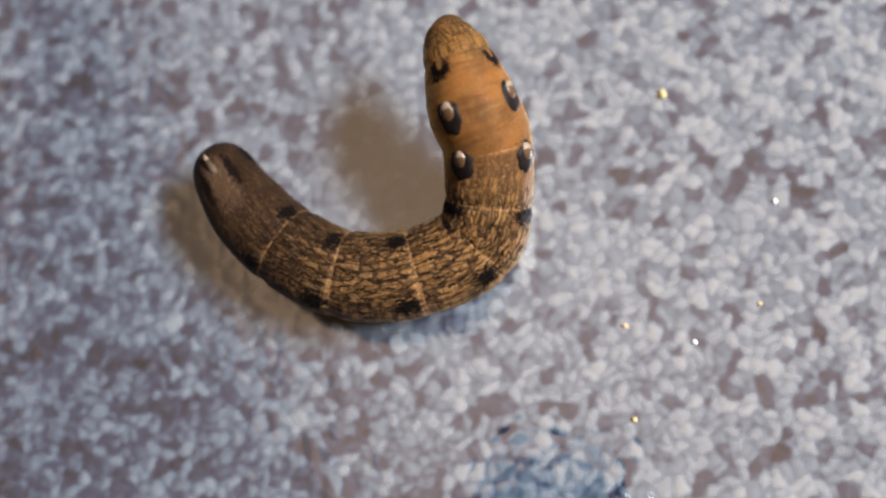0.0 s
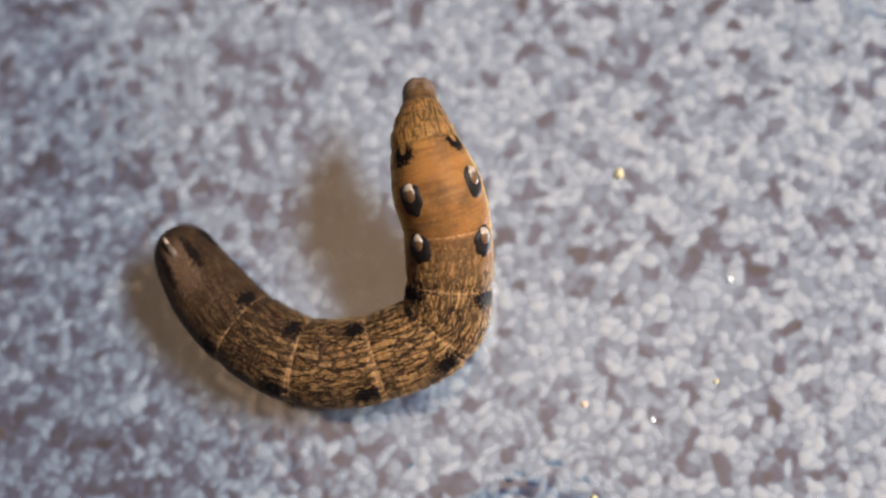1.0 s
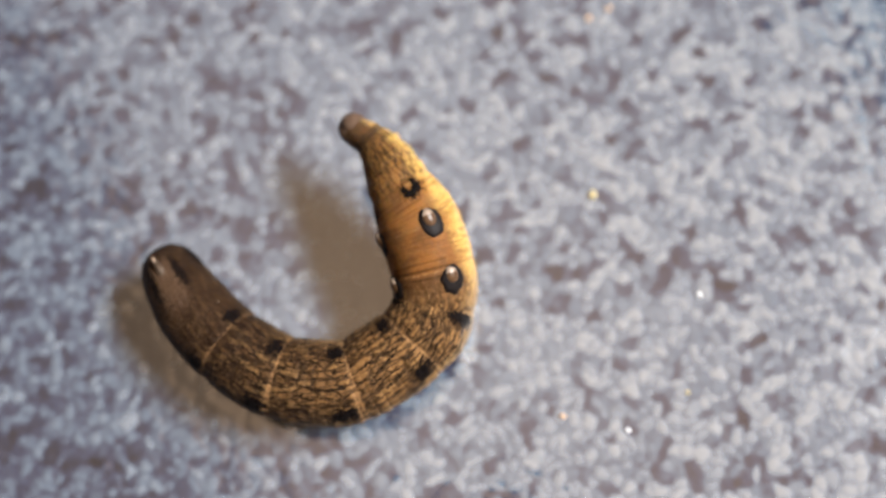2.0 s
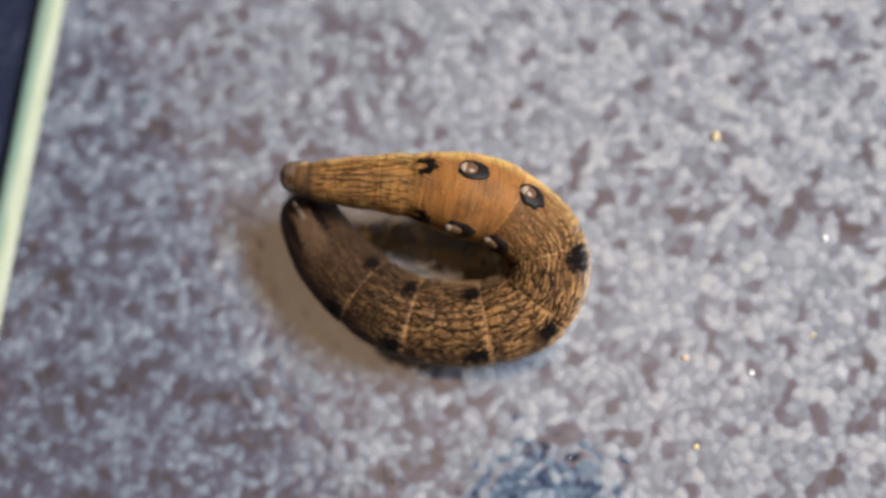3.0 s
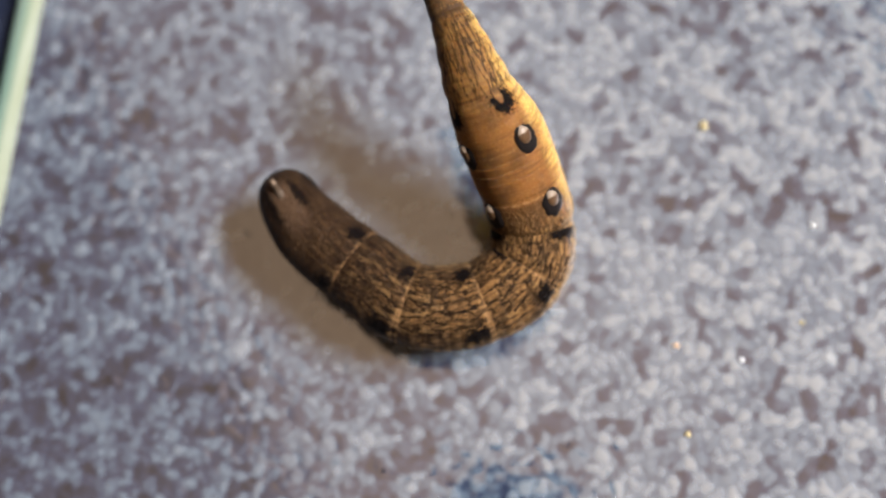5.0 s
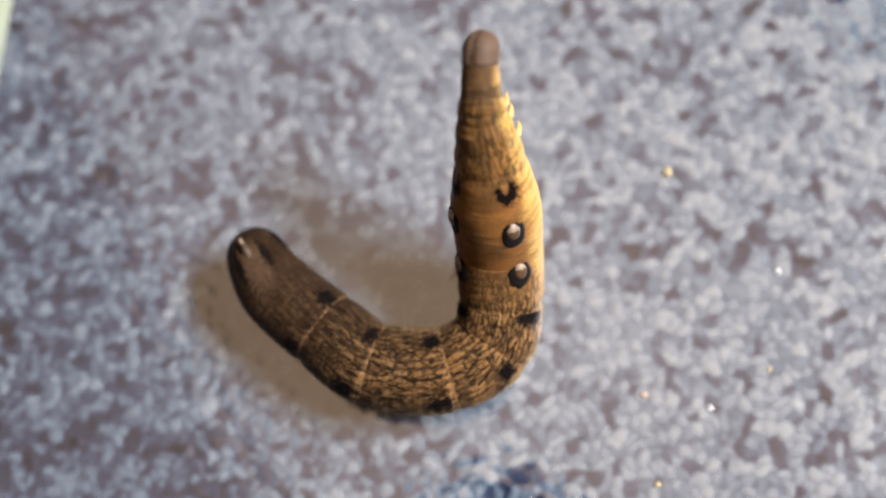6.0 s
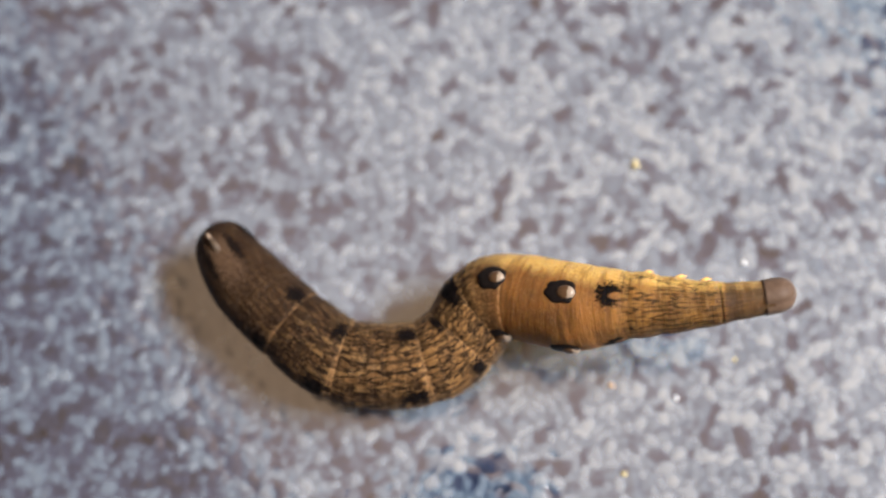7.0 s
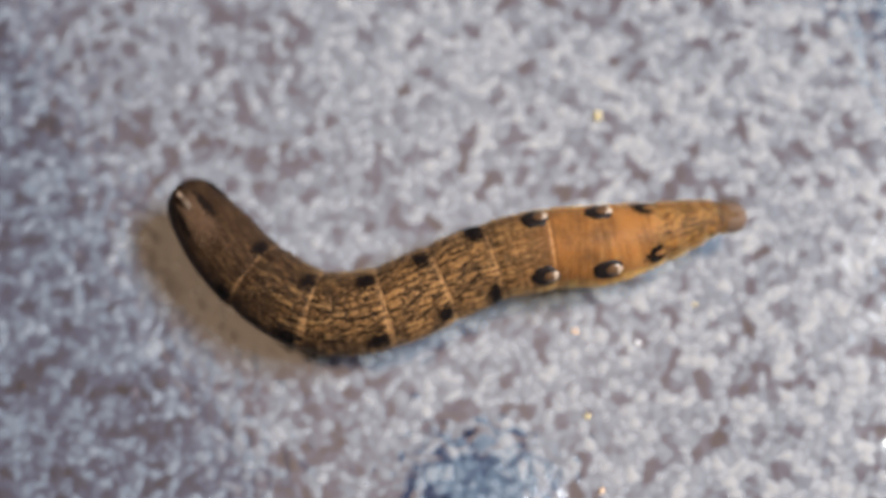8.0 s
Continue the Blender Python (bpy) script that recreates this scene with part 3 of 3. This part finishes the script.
def skin_maps(bm, s0):
    """Two maps on a ring whose middle lies s0 along the body: round/along, and the place within its segment."""
    body, ring = bm.loops.layers.uv.new("body"), bm.loops.layers.uv.new("ring")
    for f in bm.faces:
        mid = f.calc_center_median()
        ref = math.atan2(mid.y, mid.z) / (2 * math.pi)
        for lp in f.loops:
            co = lp.vert.co
            u = math.atan2(co.y, co.z) / (2 * math.pi)
            u += round(ref - u)
            s = min(max(s0 + co.x / MM, 0), BODY)
            k = max(i for i in range(len(STATIONS)) if STATIONS[i] <= s + 1e-6)
            k = min(k, len(LENGTHS) - 1)
            lp[body].uv = (u + 0.5, s / BODY)
            lp[ring].uv = ((s - STATIONS[k]) / LENGTHS[k], u + 0.5)


def section(x, r, wide=1.0, tall=1.0, belly=0.93):
    """A ring of points at x (mm), with its lower half drawn out or flattened."""
    pts = []
    for i in range(ROUND):
        a = 2 * math.pi * i / ROUND
        z = math.cos(a) * r * tall
        if z < 0:
            z *= belly
        pts.append(Vector((x, math.sin(a) * r * wide, z)) * MM)
    return pts


def ring_mesh(s0):
    bm = bmesh.new()
    half = STEP * (1.0 if s0 < 46 else 1.5)
    # lower half drawn down to stop light leaking under the body
    hang = float(np.interp(s0, (0, 6, 44, 54), (1.1, 1.32, 1.32, 1.0)))
    deep = float(np.interp(s0, (0, 8, 44, 48, 57, 60), (0.02, 0.045, 0.045, 0.018, 0.02, 0.03)))
    rows = []
    for i in range(9):
        x = min(-half + 2 * half * i / 8, BODY - 0.4 - s0 + 0.02 * i)
        q = x / half
        rows.append(section(x, girth(s0 + x) * (1 - deep * abs(q) ** 2.4), belly=hang))
    lofted(bm, rows)
    skin_maps(bm, s0)
    return bm


def tail_mesh():
    """Rounded last segment, with the sloping plate over the claspers."""
    bm = bmesh.new()
    rows = []
    for i in range(16):
        a = (0.03 + 0.97 * i / 15) * math.pi / 2
        x = 2.0 - 4.8 * math.cos(a)
        rows.append([p + Vector((0, 0, -0.3 * math.cos(a) * MM)) for p in section(x, 3.66 * math.sin(a) ** 0.72, 1.0, 0.98)])
    lofted(bm, rows)
    skin_maps(bm, 1.0)
    return bm


def plate_mesh():
    """Raised shield over the last segment, with a crease along its edge."""
    bm = bmesh.new()
    n, m, grid = 16, 14, []
    for i in range(n + 1):
        x = -2.55 + 6.2 * i / n
        r = 3.66 * math.sin(math.acos(min(1, max(-1, (2 - x) / 4.8)))) ** 0.72 if x < 2 else 3.66 + 0.13 * (x - 2)
        wide = radians(36) * math.sin(math.pi * (0.10 + 0.82 * i / n)) ** 0.6
        row = []
        for j in range(m + 1):
            q = -1 + 2 * j / m
            end = min(i, n - i) / n * 4
            lift = 0.34 * (1 - abs(q) ** 4) * min(1, end) - 0.12
            row.append(bm.verts.new(Vector((x, math.sin(q * wide) * (r + lift), math.cos(q * wide) * (r * 0.98 + lift) - 0.3 * max(0, 2 - x) / 4.8)) * MM))
        grid.append(row)
    for a, b in zip(grid, grid[1:]):
        for j in range(m):
            bm.faces.new((a[j], a[j + 1], b[j + 1], b[j]))
    bmesh.ops.recalc_face_normals(bm, faces=bm.faces)
    skin_maps(bm, 1.0)
    return bm


def head_mesh():
    bm = bmesh.new()
    rows = []
    for i in range(12):
        q = i / 11
        x = -1.3 + 3.2 * q
        r = 1.8 * math.sqrt(max(0.02, 1 - (max(0, q - 0.35) / 0.66) ** 2.4))
        rows.append([p + Vector((0, 0, -0.35 * q * MM)) for p in section(x, r, 1.0, 1.05)])
    lofted(bm, rows)
    for v in bm.verts:                                     # shallow cleft between the two lobes
        if v.co.z > 0:
            v.co.z -= 0.22 * MM * math.exp(-(v.co.y / (0.35 * MM)) ** 2)
    return bm


def eyespot_mesh(s0, size, angle, bar):
    """A black lens-shaped patch that hugs the skin, with a pale raised pupil; in the space of the ring at s0."""
    bm = bmesh.new()
    R = max(girth(s0 + d) for d in (-1.2, -0.6, 0, 0.6, 1.2)) + (0.14 if bar else 0.04)
    n, rings = 22, 6
    centre_a = radians(angle)

    def on_skin(dx, da, lift):
        a = centre_a + da / R
        return Vector((dx, math.sin(a) * (R + lift), math.cos(a) * (R + lift))) * MM

    rng = random.Random(int(angle) + int(s0 * 10))
    wob = [1 + rng.uniform(-0.10, 0.10) for _ in range(n)]
    inward = -1 if angle > 0 else 1
    layers = ((0, size * 0.98, size * (0.92 if bar else 0.82), 0.16, 0.0, 0.0, 1), (1, size * 0.60, size * 0.46, 0.34, size * 0.34, size * 0.05 * inward, 0))
    for mat, w, h, lift, dx, da, rag in layers:
        loops = []
        for j in range(1, rings + 1):
            q = j / rings
            row = []
            for i in range(n):
                t = 2 * math.pi * i / n
                k = wob[i] if rag else 1
                row.append(bm.verts.new(on_skin(dx + math.cos(t) * w * q * k, da + math.sin(t) * h * q * k, lift * math.cos(q * math.pi / 2) ** 0.6 - (0.16 if j == rings else 0) + (0.0 if rag else 0.04))))
            loops.append(row)
        mid = bm.verts.new(on_skin(dx, da, lift + (0.0 if rag else 0.04)))
        for i in range(n):
            bm.faces.new((mid, loops[0][i], loops[0][(i + 1) % n])).material_index = mat
        for a, b in zip(loops, loops[1:]):
            for i in range(n):
                # the front of the pupil is cream, the back brown
                front = mat == 1 and math.cos(2 * math.pi * (i + 0.5) / n) * (loops.index(b) + 0.5) / rings > 0.32
                bm.faces.new((a[i], b[i], b[(i + 1) % n], a[(i + 1) % n])).material_index = 2 if front else mat
    bmesh.ops.recalc_face_normals(bm, faces=bm.faces)
    return bm


def tapered(path, radii, n=10, material=0, bm=None):
    """A tapered limb along a path of points (mm)."""
    bm = bm or bmesh.new()
    pts = [Vector(p) for p in path]
    rows = []
    for i, p in enumerate(pts):
        d = (pts[min(i + 1, len(pts) - 1)] - pts[max(i - 1, 0)]).normalized()
        q = d.to_track_quat("Z", "Y")
        rows.append([(p + q @ Vector((math.cos(2 * math.pi * k / n), math.sin(2 * math.pi * k / n), 0)) * radii[i]) * MM for k in range(n)])
    lofted(bm, rows, material=material)
    return bm


caterpillar = tagged(new("caterpillar"), "brown hawk-moth caterpillar with black netting, ochre front and paired eyespots", "caterpillar")
PIECES = []                                                # part, place along the body (mm)


def build_caterpillar():
    for i in range(RINGS):
        s0 = (i + 0.5) * STEP
        PIECES.append((part("body_ring", ring_mesh(s0), SKIN, caterpillar), s0))

    def ring_at(s):
        return min(PIECES, key=lambda p: abs(p[1] - s) if p[0].name.startswith("body_ring") else 1e9)

    tail = part("anal_segment", tail_mesh(), SKIN, caterpillar)
    part("anal_plate", plate_mesh(), SKIN, tail)
    head = part("head", head_mesh(), HEAD_SKIN, caterpillar, "small greyish brown head")
    # eyespots on the first two abdominal segments, both sides
    for s, size, bar in ((STATIONS[7] - 1.2, 1.62, True), (STATIONS[8] + 0.3, 1.75, False)):
        ob, s0 = ring_at(s)
        for angle in (-46, 46):
            part("eyespot", eyespot_mesh(s0, size, angle, bar), (BLACK, PUPIL, CRESCENT), ob, "black eyespot with a brown pupil and cream crescent")
    # three pairs of true legs behind the head
    for s, size in ((60.6, 1.0), (64.0, 0.9), (67.4, 0.8)):
        ob, s0 = ring_at(s)
        r = girth(s0)
        for side in (-1, 1):
            a = radians(152)
            y, z = math.sin(a) * r * 0.9 * side, math.cos(a) * r * 0.9
            part("true_leg", tapered([(0, y, z), (0.15, y + 0.25 * side, z - 0.8 * size), (0.55, y + 0.2 * side, z - 1.4 * size), (1.0, y, z - 1.7 * size)],
                                     [0.42 * size, 0.34 * size, 0.22 * size, 0.06]), LEG, ob, "short hooked orange leg")
    # four pairs of prolegs and the claspers
    for s in (9.5, 20.0, 27.5, 34.5, 2.2):
        ob, s0 = ring_at(s)
        r = girth(s0)
        for side in (-1, 1):
            y, z = (1.9 if s > 5 else 1.2) * side, -r * 0.8
            part("proleg", tapered([(0, y, z + 0.4), (0, y * 1.12, z - 1.2), (0, y * 1.2, -7.5), (0, y * 1.2, -7.95)], [1.5, 1.2, 1.0, 0.85], 12), PROLEG, ob)
    # horn over the tail
    ob, s0 = ring_at(2.0)
    horn = tapered([(0.6, 0, 3.2), (-0.2, 0, 3.7), (-1.2, 0, 3.95)], [0.6, 0.42, 0.27])
    tapered([(-1.1, 0, 3.94), (-1.45, 0, 3.97), (-1.75, 0, 3.95), (-2.0, 0, 3.88)], [0.26, 0.20, 0.14, 0.06], material=1, bm=horn)
    part("tail_horn", horn, (HORN, HORN_TIP), ob, "short dark horn with a pale tip")
    PIECES.append((tail, 1.0))
    PIECES.append((head, BODY))


build_caterpillar()

# ---------------------------------------------------------------- motion

# The body's line at each time: twelve landmarks from tail to head (x, y, z in millimetres and the roll of the back in degrees)
SPINE = {
    0: ((-14, 9.2, 7.6, 0), (-10.1, 3.9, 8, 0), (-5.5, -0.1, 8, 0), (0.7, -3, 8, 0), (8.9, -2.6, 8, 0), (14.8, 0.5, 8.4, -3), (16, 4.8, 10.2, -8), (15.8, 10, 13, -12), (14.5, 12.8, 15, -14), (13, 17.2, 16, -15), (11.8, 20, 16, -15), (11.9, 21.1, 15.5, -15)),
    0.5: ((-14, 9.2, 7.6, 0), (-10.2, 3.9, 8, 0), (-5.7, -0.1, 8, 0), (0.7, -3.1, 8, 0), (8.9, -2.5, 8, 0), (14.8, 0.5, 8.4, -3), (16, 4.9, 10.2, -8), (16, 10.1, 13, -12), (14.6, 13, 15, -14), (13.5, 17.2, 16, -15), (12.7, 21.8, 16, -12), (12.6, 23.9, 15.5, -12)),
    1: ((-14.2, 9.3, 7.6, 0), (-10.3, 4, 8, 0), (-5.8, -0.3, 8, 0), (0.7, -3.5, 8, 0), (8.8, -3, 8, 0), (15.1, 0.2, 8.4, -3), (16.2, 4.8, 10.2, -6), (16, 10.2, 13, -10), (15.1, 13.3, 15, -12), (13.8, 17.5, 16, -12), (13.2, 21.6, 16, -10), (12.9, 23.9, 15.5, -10)),
    1.2: ((-14.7, 9.7, 7.6, 0), (-10.9, 4.4, 8, 0), (-6.5, 0.1, 8, 0), (0.3, -3.4, 8, 0), (8.6, -3, 8, 0), (14.7, 0.6, 8.4, -2), (16.4, 4.7, 10.2, -4), (16.7, 9.1, 13, -5), (16.5, 13, 15, -5), (16.5, 17.8, 16, -5), (16.8, 24.6, 16, -5), (16.5, 28, 15.5, -5)),
    2.3: ((-14.7, 9.8, 7.6, 0), (-11, 4.5, 8, 0), (-6.5, 0, 8, 0), (-0.4, -3.5, 8, 0), (7.8, -3.7, 8, 0), (13.9, 0.4, 8.4, 5), (15.9, 4.6, 8.7, 15), (15.3, 7.9, 10, 25), (13.3, 11.9, 11, 33), (9.7, 14.9, 12, 36), (2.3, 18.8, 12.5, 38), (-0.6, 20, 12.5, 38)),
    2.5: ((-14.3, 9.9, 7.6, 0), (-10.8, 4.8, 8, 0), (-6.2, 0.2, 8, 0), (0, -4, 8, 0), (8, -3.7, 8, 0), (13.8, -0.8, 8.4, 5), (15.1, 3.7, 9.2, 15), (14.3, 7.2, 10.7, 25), (11.8, 10.3, 12, 33), (7.2, 13, 13, 36), (-3.7, 15.7, 13.5, 38), (-6.5, 16.8, 13.5, 38)),
    3: ((-13.3, 9.1, 7.6, 0), (-9.9, 3.6, 8, 0), (-5.3, -1, 8, 0), (0.3, -3.7, 8, 0), (8.4, -4, 8, 0), (13.7, -1.6, 8.4, 5), (14.6, 3.9, 10.1, 12), (9.9, 8.1, 12, 10), (6, 9, 13.5, 11), (0.6, 9.9, 14, 13), (-10.6, 10.4, 14.5, 15), (-12.7, 10.7, 14.5, 16)),
    3.5: ((-13.8, 9.6, 7.6, 0), (-10.4, 4.8, 8, 0), (-6, -0.3, 8, 0), (0.8, -3.2, 8, 0), (8.2, -2.8, 8, 0), (13.6, -0.5, 8.4, 4), (14.7, 5.5, 10.1, 10), (10.2, 8.5, 12.2, 7), (5.6, 9.6, 13.5, 7), (0.2, 11.2, 14, 7), (-9.2, 13.3, 14, 7), (-11.1, 14.1, 14, 7)),
    4: ((-13.9, 9.8, 7.6, 0), (-10.3, 4.9, 8, 0), (-5.8, 0.3, 8, 0), (0.9, -3.1, 8, 0), (8.6, -2.8, 8, 0), (13.6, 0, 8.4, 2), (13.8, 6.4, 9.4, 4.4), (9, 9.7, 11.1, 6.2), (4.5, 11, 12, 7), (-1, 13.6, 12, 7), (-8, 17.6, 12, 7), (-10.5, 18.6, 12, 7)),
    4.3: ((-14.1, 10, 7.6, 0), (-10.5, 4.8, 8, 0), (-5.8, 0.5, 8, 0), (0.9, -3.2, 8, 0), (8.5, -3, 8, 0), (13.6, 0.1, 8.4, 2.9), (13.9, 6.4, 10.1, 5.2), (9.5, 9.8, 12.4, 7), (5.5, 11.5, 14.2, 8.4), (0.8, 14.1, 15.2, 9.3), (-5.9, 18.7, 16.5, 9.3), (-8.3, 19.5, 16.9, 9.3)),
    4.5: ((-14.4, 10.2, 7.6, 0), (-10.8, 4.6, 8, 0), (-5.8, 0.7, 8, 0), (0.9, -3.4, 8, 0), (8.3, -3.2, 8, 0), (13.7, 0.2, 8.4, 4), (14, 6.7, 10.2, 8), (10.1, 10.5, 12.5, 12), (6.9, 12.9, 15, 15), (2.8, 16.1, 17, 17), (-3.5, 22.3, 20, 17), (-5.8, 23.9, 21, 17)),
    4.7: ((-14.8, 10, 7.6, 0), (-11.1, 4.8, 8, 0), (-5.8, 0.8, 8, 0), (0.7, -3.4, 8, 0), (8.5, -3, 8, 0), (13.6, 0.8, 8.4, 5), (13.8, 6.3, 10.2, 10), (12.7, 9.7, 13, 16), (10.4, 13.2, 16, 20), (7.8, 16.6, 19, 22), (4.5, 23.6, 22, 22), (3.3, 25.9, 23, 22)),
    5.8: ((-13.7, 10.1, 7.6, 0), (-10.6, 5.2, 8, 0), (-5.1, 0.6, 8, 0), (0.4, -3.7, 8, 0), (8.8, -3.8, 8, 0), (13.4, -0.7, 8.4, 6), (14.3, 3.4, 10.2, 13), (12.7, 8.2, 14, 20), (10.9, 12, 18, 26), (9.1, 15.9, 22, 28), (6.2, 23.2, 26, 28), (4.5, 27.4, 28, 28)),
    6: ((-13.9, 9.9, 7.6, 0), (-10.8, 5, 8, 0), (-5.2, 0.2, 8, 0), (0.3, -3.8, 8, 0), (8.7, -4.3, 8, 0), (13.3, -1.5, 8.4, 6), (14.3, 2.9, 10.2, 13), (14.2, 8, 14, 22), (13.9, 10.8, 19, 28), (13.4, 13.9, 24, 30), (12.6, 18.7, 30, 30), (12.6, 22.5, 32, 30)),
    6.2: ((-14.7, 9.8, 7.6, 0), (-11.1, 4.7, 8, 0), (-5.7, -0.3, 8, 0), (0, -4.4, 8, 0), (8.7, -4.8, 8, 0), (13.1, -1.8, 8.4, 5), (14.5, 1.4, 10.2, 8), (16, 4.3, 14, 12), (18, 6.5, 20, 15), (19.4, 8.5, 26, 17), (21.8, 10.8, 33, 17), (22.7, 12.5, 36, 17)),
    6.5: ((-14, 10, 7.6, 0), (-10.8, 4.8, 8, 0), (-5.2, -0.4, 8, 0), (0.7, -4.1, 8, 0), (9.4, -4.4, 8, 0), (12.9, -2.5, 8.9, 0), (14.2, -0.4, 12.2, -4), (15.9, 0.8, 17, -8), (17.6, 1.6, 23, -10), (19.4, 2, 29, -10), (21.5, 2.4, 36, -10), (22.5, 2.4, 39, -10)),
    6.7: ((-14.2, 10.1, 7.6, 0), (-10.9, 4.9, 8, 0), (-5.3, -0.3, 8, 0), (0.7, -4, 8, 0), (9.3, -4.3, 8, 0), (12.7, -2.1, 8.7, -1.4), (14.4, -0.1, 11.7, -6.1), (16.5, 0.9, 15.9, -12.2), (18.8, 1.1, 21.2, -16.3), (21.5, 1.3, 26.6, -18.4), (25.6, 1.2, 33.2, -18.8), (27.7, 1.1, 35.9, -18.8)),
    6.8: ((-14.5, 10.3, 7.6, 0), (-11.1, 5, 8, 0), (-5.4, -0.1, 8, 0), (0.8, -3.9, 8, 0), (9, -4.1, 8, 0), (12.3, -1.4, 8.4, -4), (14.7, 0.4, 10.7, -10), (17.5, 1, 14, -20), (21.2, 0.2, 18, -28), (25.4, -0.1, 22, -34), (33.2, -1.1, 28, -35), (37.4, -1.2, 30, -35)),
    6.9: ((-14.4, 10.1, 7.6, 0), (-11, 5, 8, 0), (-5.4, -0.2, 8, 0), (0.7, -4, 8, 0), (9.2, -4.2, 8, 0), (12.6, -1.5, 8.4, -4), (15, 0.7, 10.4, -10), (18, 1.2, 13.4, -20), (22.2, 0.2, 17, -27.5), (26.7, -0.1, 20.5, -32.5), (34.9, -0.9, 25.8, -33.2), (39.3, -0.9, 27.5, -33.2)),
    7: ((-14, 9.6, 7.6, 0), (-10.6, 4.8, 8, 0), (-5.2, -0.4, 8, 0), (0.5, -4.4, 8, 0), (9.6, -4.6, 8, 0), (13.6, -1.9, 8.4, -4), (16, 1.6, 9.7, -10), (19.6, 1.8, 11.5, -20), (25.1, 0.3, 14, -26), (30.6, 0, 16, -28), (40.1, -0.4, 19, -28), (45.1, 0, 20, -28)),
    7.2: ((-14.3, 10, 7.6, 0), (-10.7, 5, 8, 0), (-5.4, -0.3, 8, 0), (0.7, -3.8, 8, 0), (9.3, -3.6, 8, 0), (13.3, -1, 8.4, -3), (16.9, 0.9, 9.2, -10), (22, 1.2, 10.5, -20), (28.2, 0.6, 12, -26), (34.6, 0.3, 14, -28), (45.1, 0.2, 16, -28), (49.5, 0.3, 16.5, -28)),
    7.5: ((-13.9, 9.4, 7.6, 0), (-10.3, 4.4, 8, 0), (-5.7, -1, 8, 0), (1, -4.4, 8, 0), (9.4, -3.8, 8, 0), (14.4, -1.2, 8, -1), (19.7, 0.2, 8.2, -3), (26.7, 0.4, 9, -6), (32.1, 0, 10.5, -8), (38, -0.5, 11, -8), (46.3, -0.6, 11, -8), (48.4, -0.7, 11, -8)),
    8: ((-13.9, 9.2, 7.6, 0), (-10.2, 4.1, 8, 0), (-5.8, -0.6, 8, 0), (0.9, -4.6, 8, 0), (9, -4.3, 8, 0), (15.3, -1.7, 7.8, 2), (21.2, 0.6, 7.7, 4), (27.9, 1.9, 7.8, 7), (33.1, 2, 8, 9), (39.5, 3.3, 7.5, 10), (46.3, 5, 7, 10), (48.9, 5.2, 6.5, 10)),
}
REFERENCE = Vector((0, -0.2, 1)).normalized()


def along(values, s):
    """Smooth run through the values at STATIONS, and its slope, at s."""
    k = min(max(i for i in range(len(STATIONS)) if STATIONS[i] <= s), len(LENGTHS) - 1)

    def slope(i):
        if i == 0:
            return (values[1] - values[0]) / LENGTHS[0]
        if i == len(values) - 1:
            return (values[-1] - values[-2]) / LENGTHS[-1]
        a, b = LENGTHS[i - 1], LENGTHS[i]
        return ((values[i] - values[i - 1]) / a * b + (values[i + 1] - values[i]) / b * a) / (a + b)

    L = LENGTHS[k]
    q = (s - STATIONS[k]) / L
    m0, m1, p0, p1 = slope(k) * L, slope(k + 1) * L, values[k], values[k + 1]
    p = p0 * (2 * q**3 - 3 * q**2 + 1) + m0 * (q**3 - 2 * q**2 + q) + p1 * (3 * q**2 - 2 * q**3) + m1 * (q**3 - q**2)
    d = (p0 * (6 * q**2 - 6 * q) + m0 * (3 * q**2 - 4 * q + 1) + p1 * (6 * q - 6 * q**2) + m1 * (3 * q**2 - 2 * q)) / L
    return p, d


def piece_pose(marks, s):
    p, d = along([Vector(m[:3]) for m in marks], s)
    roll, _ = along([m[3] for m in marks], s)
    t = d.normalized()
    side = REFERENCE.cross(t).normalized()                 # to the left of the way to the head
    up = t.cross(side)
    back = (up * math.cos(radians(roll)) + side * math.sin(radians(roll))).normalized()
    left = back.cross(t)
    m = Matrix((t, left, back)).transposed().to_4x4()
    m.translation = p * MM
    return m


def motions():
    for ob, s in PIECES:
        walk(ob, [(t, piece_pose(marks, s)) for t, marks in SPINE.items()])
    walk(phone, [(t, pose(x / 1000, y / 1000, z / 1000, a, b, c)) for t, x, y, z, a, b, c in CAMERA_ROWS])


motions()
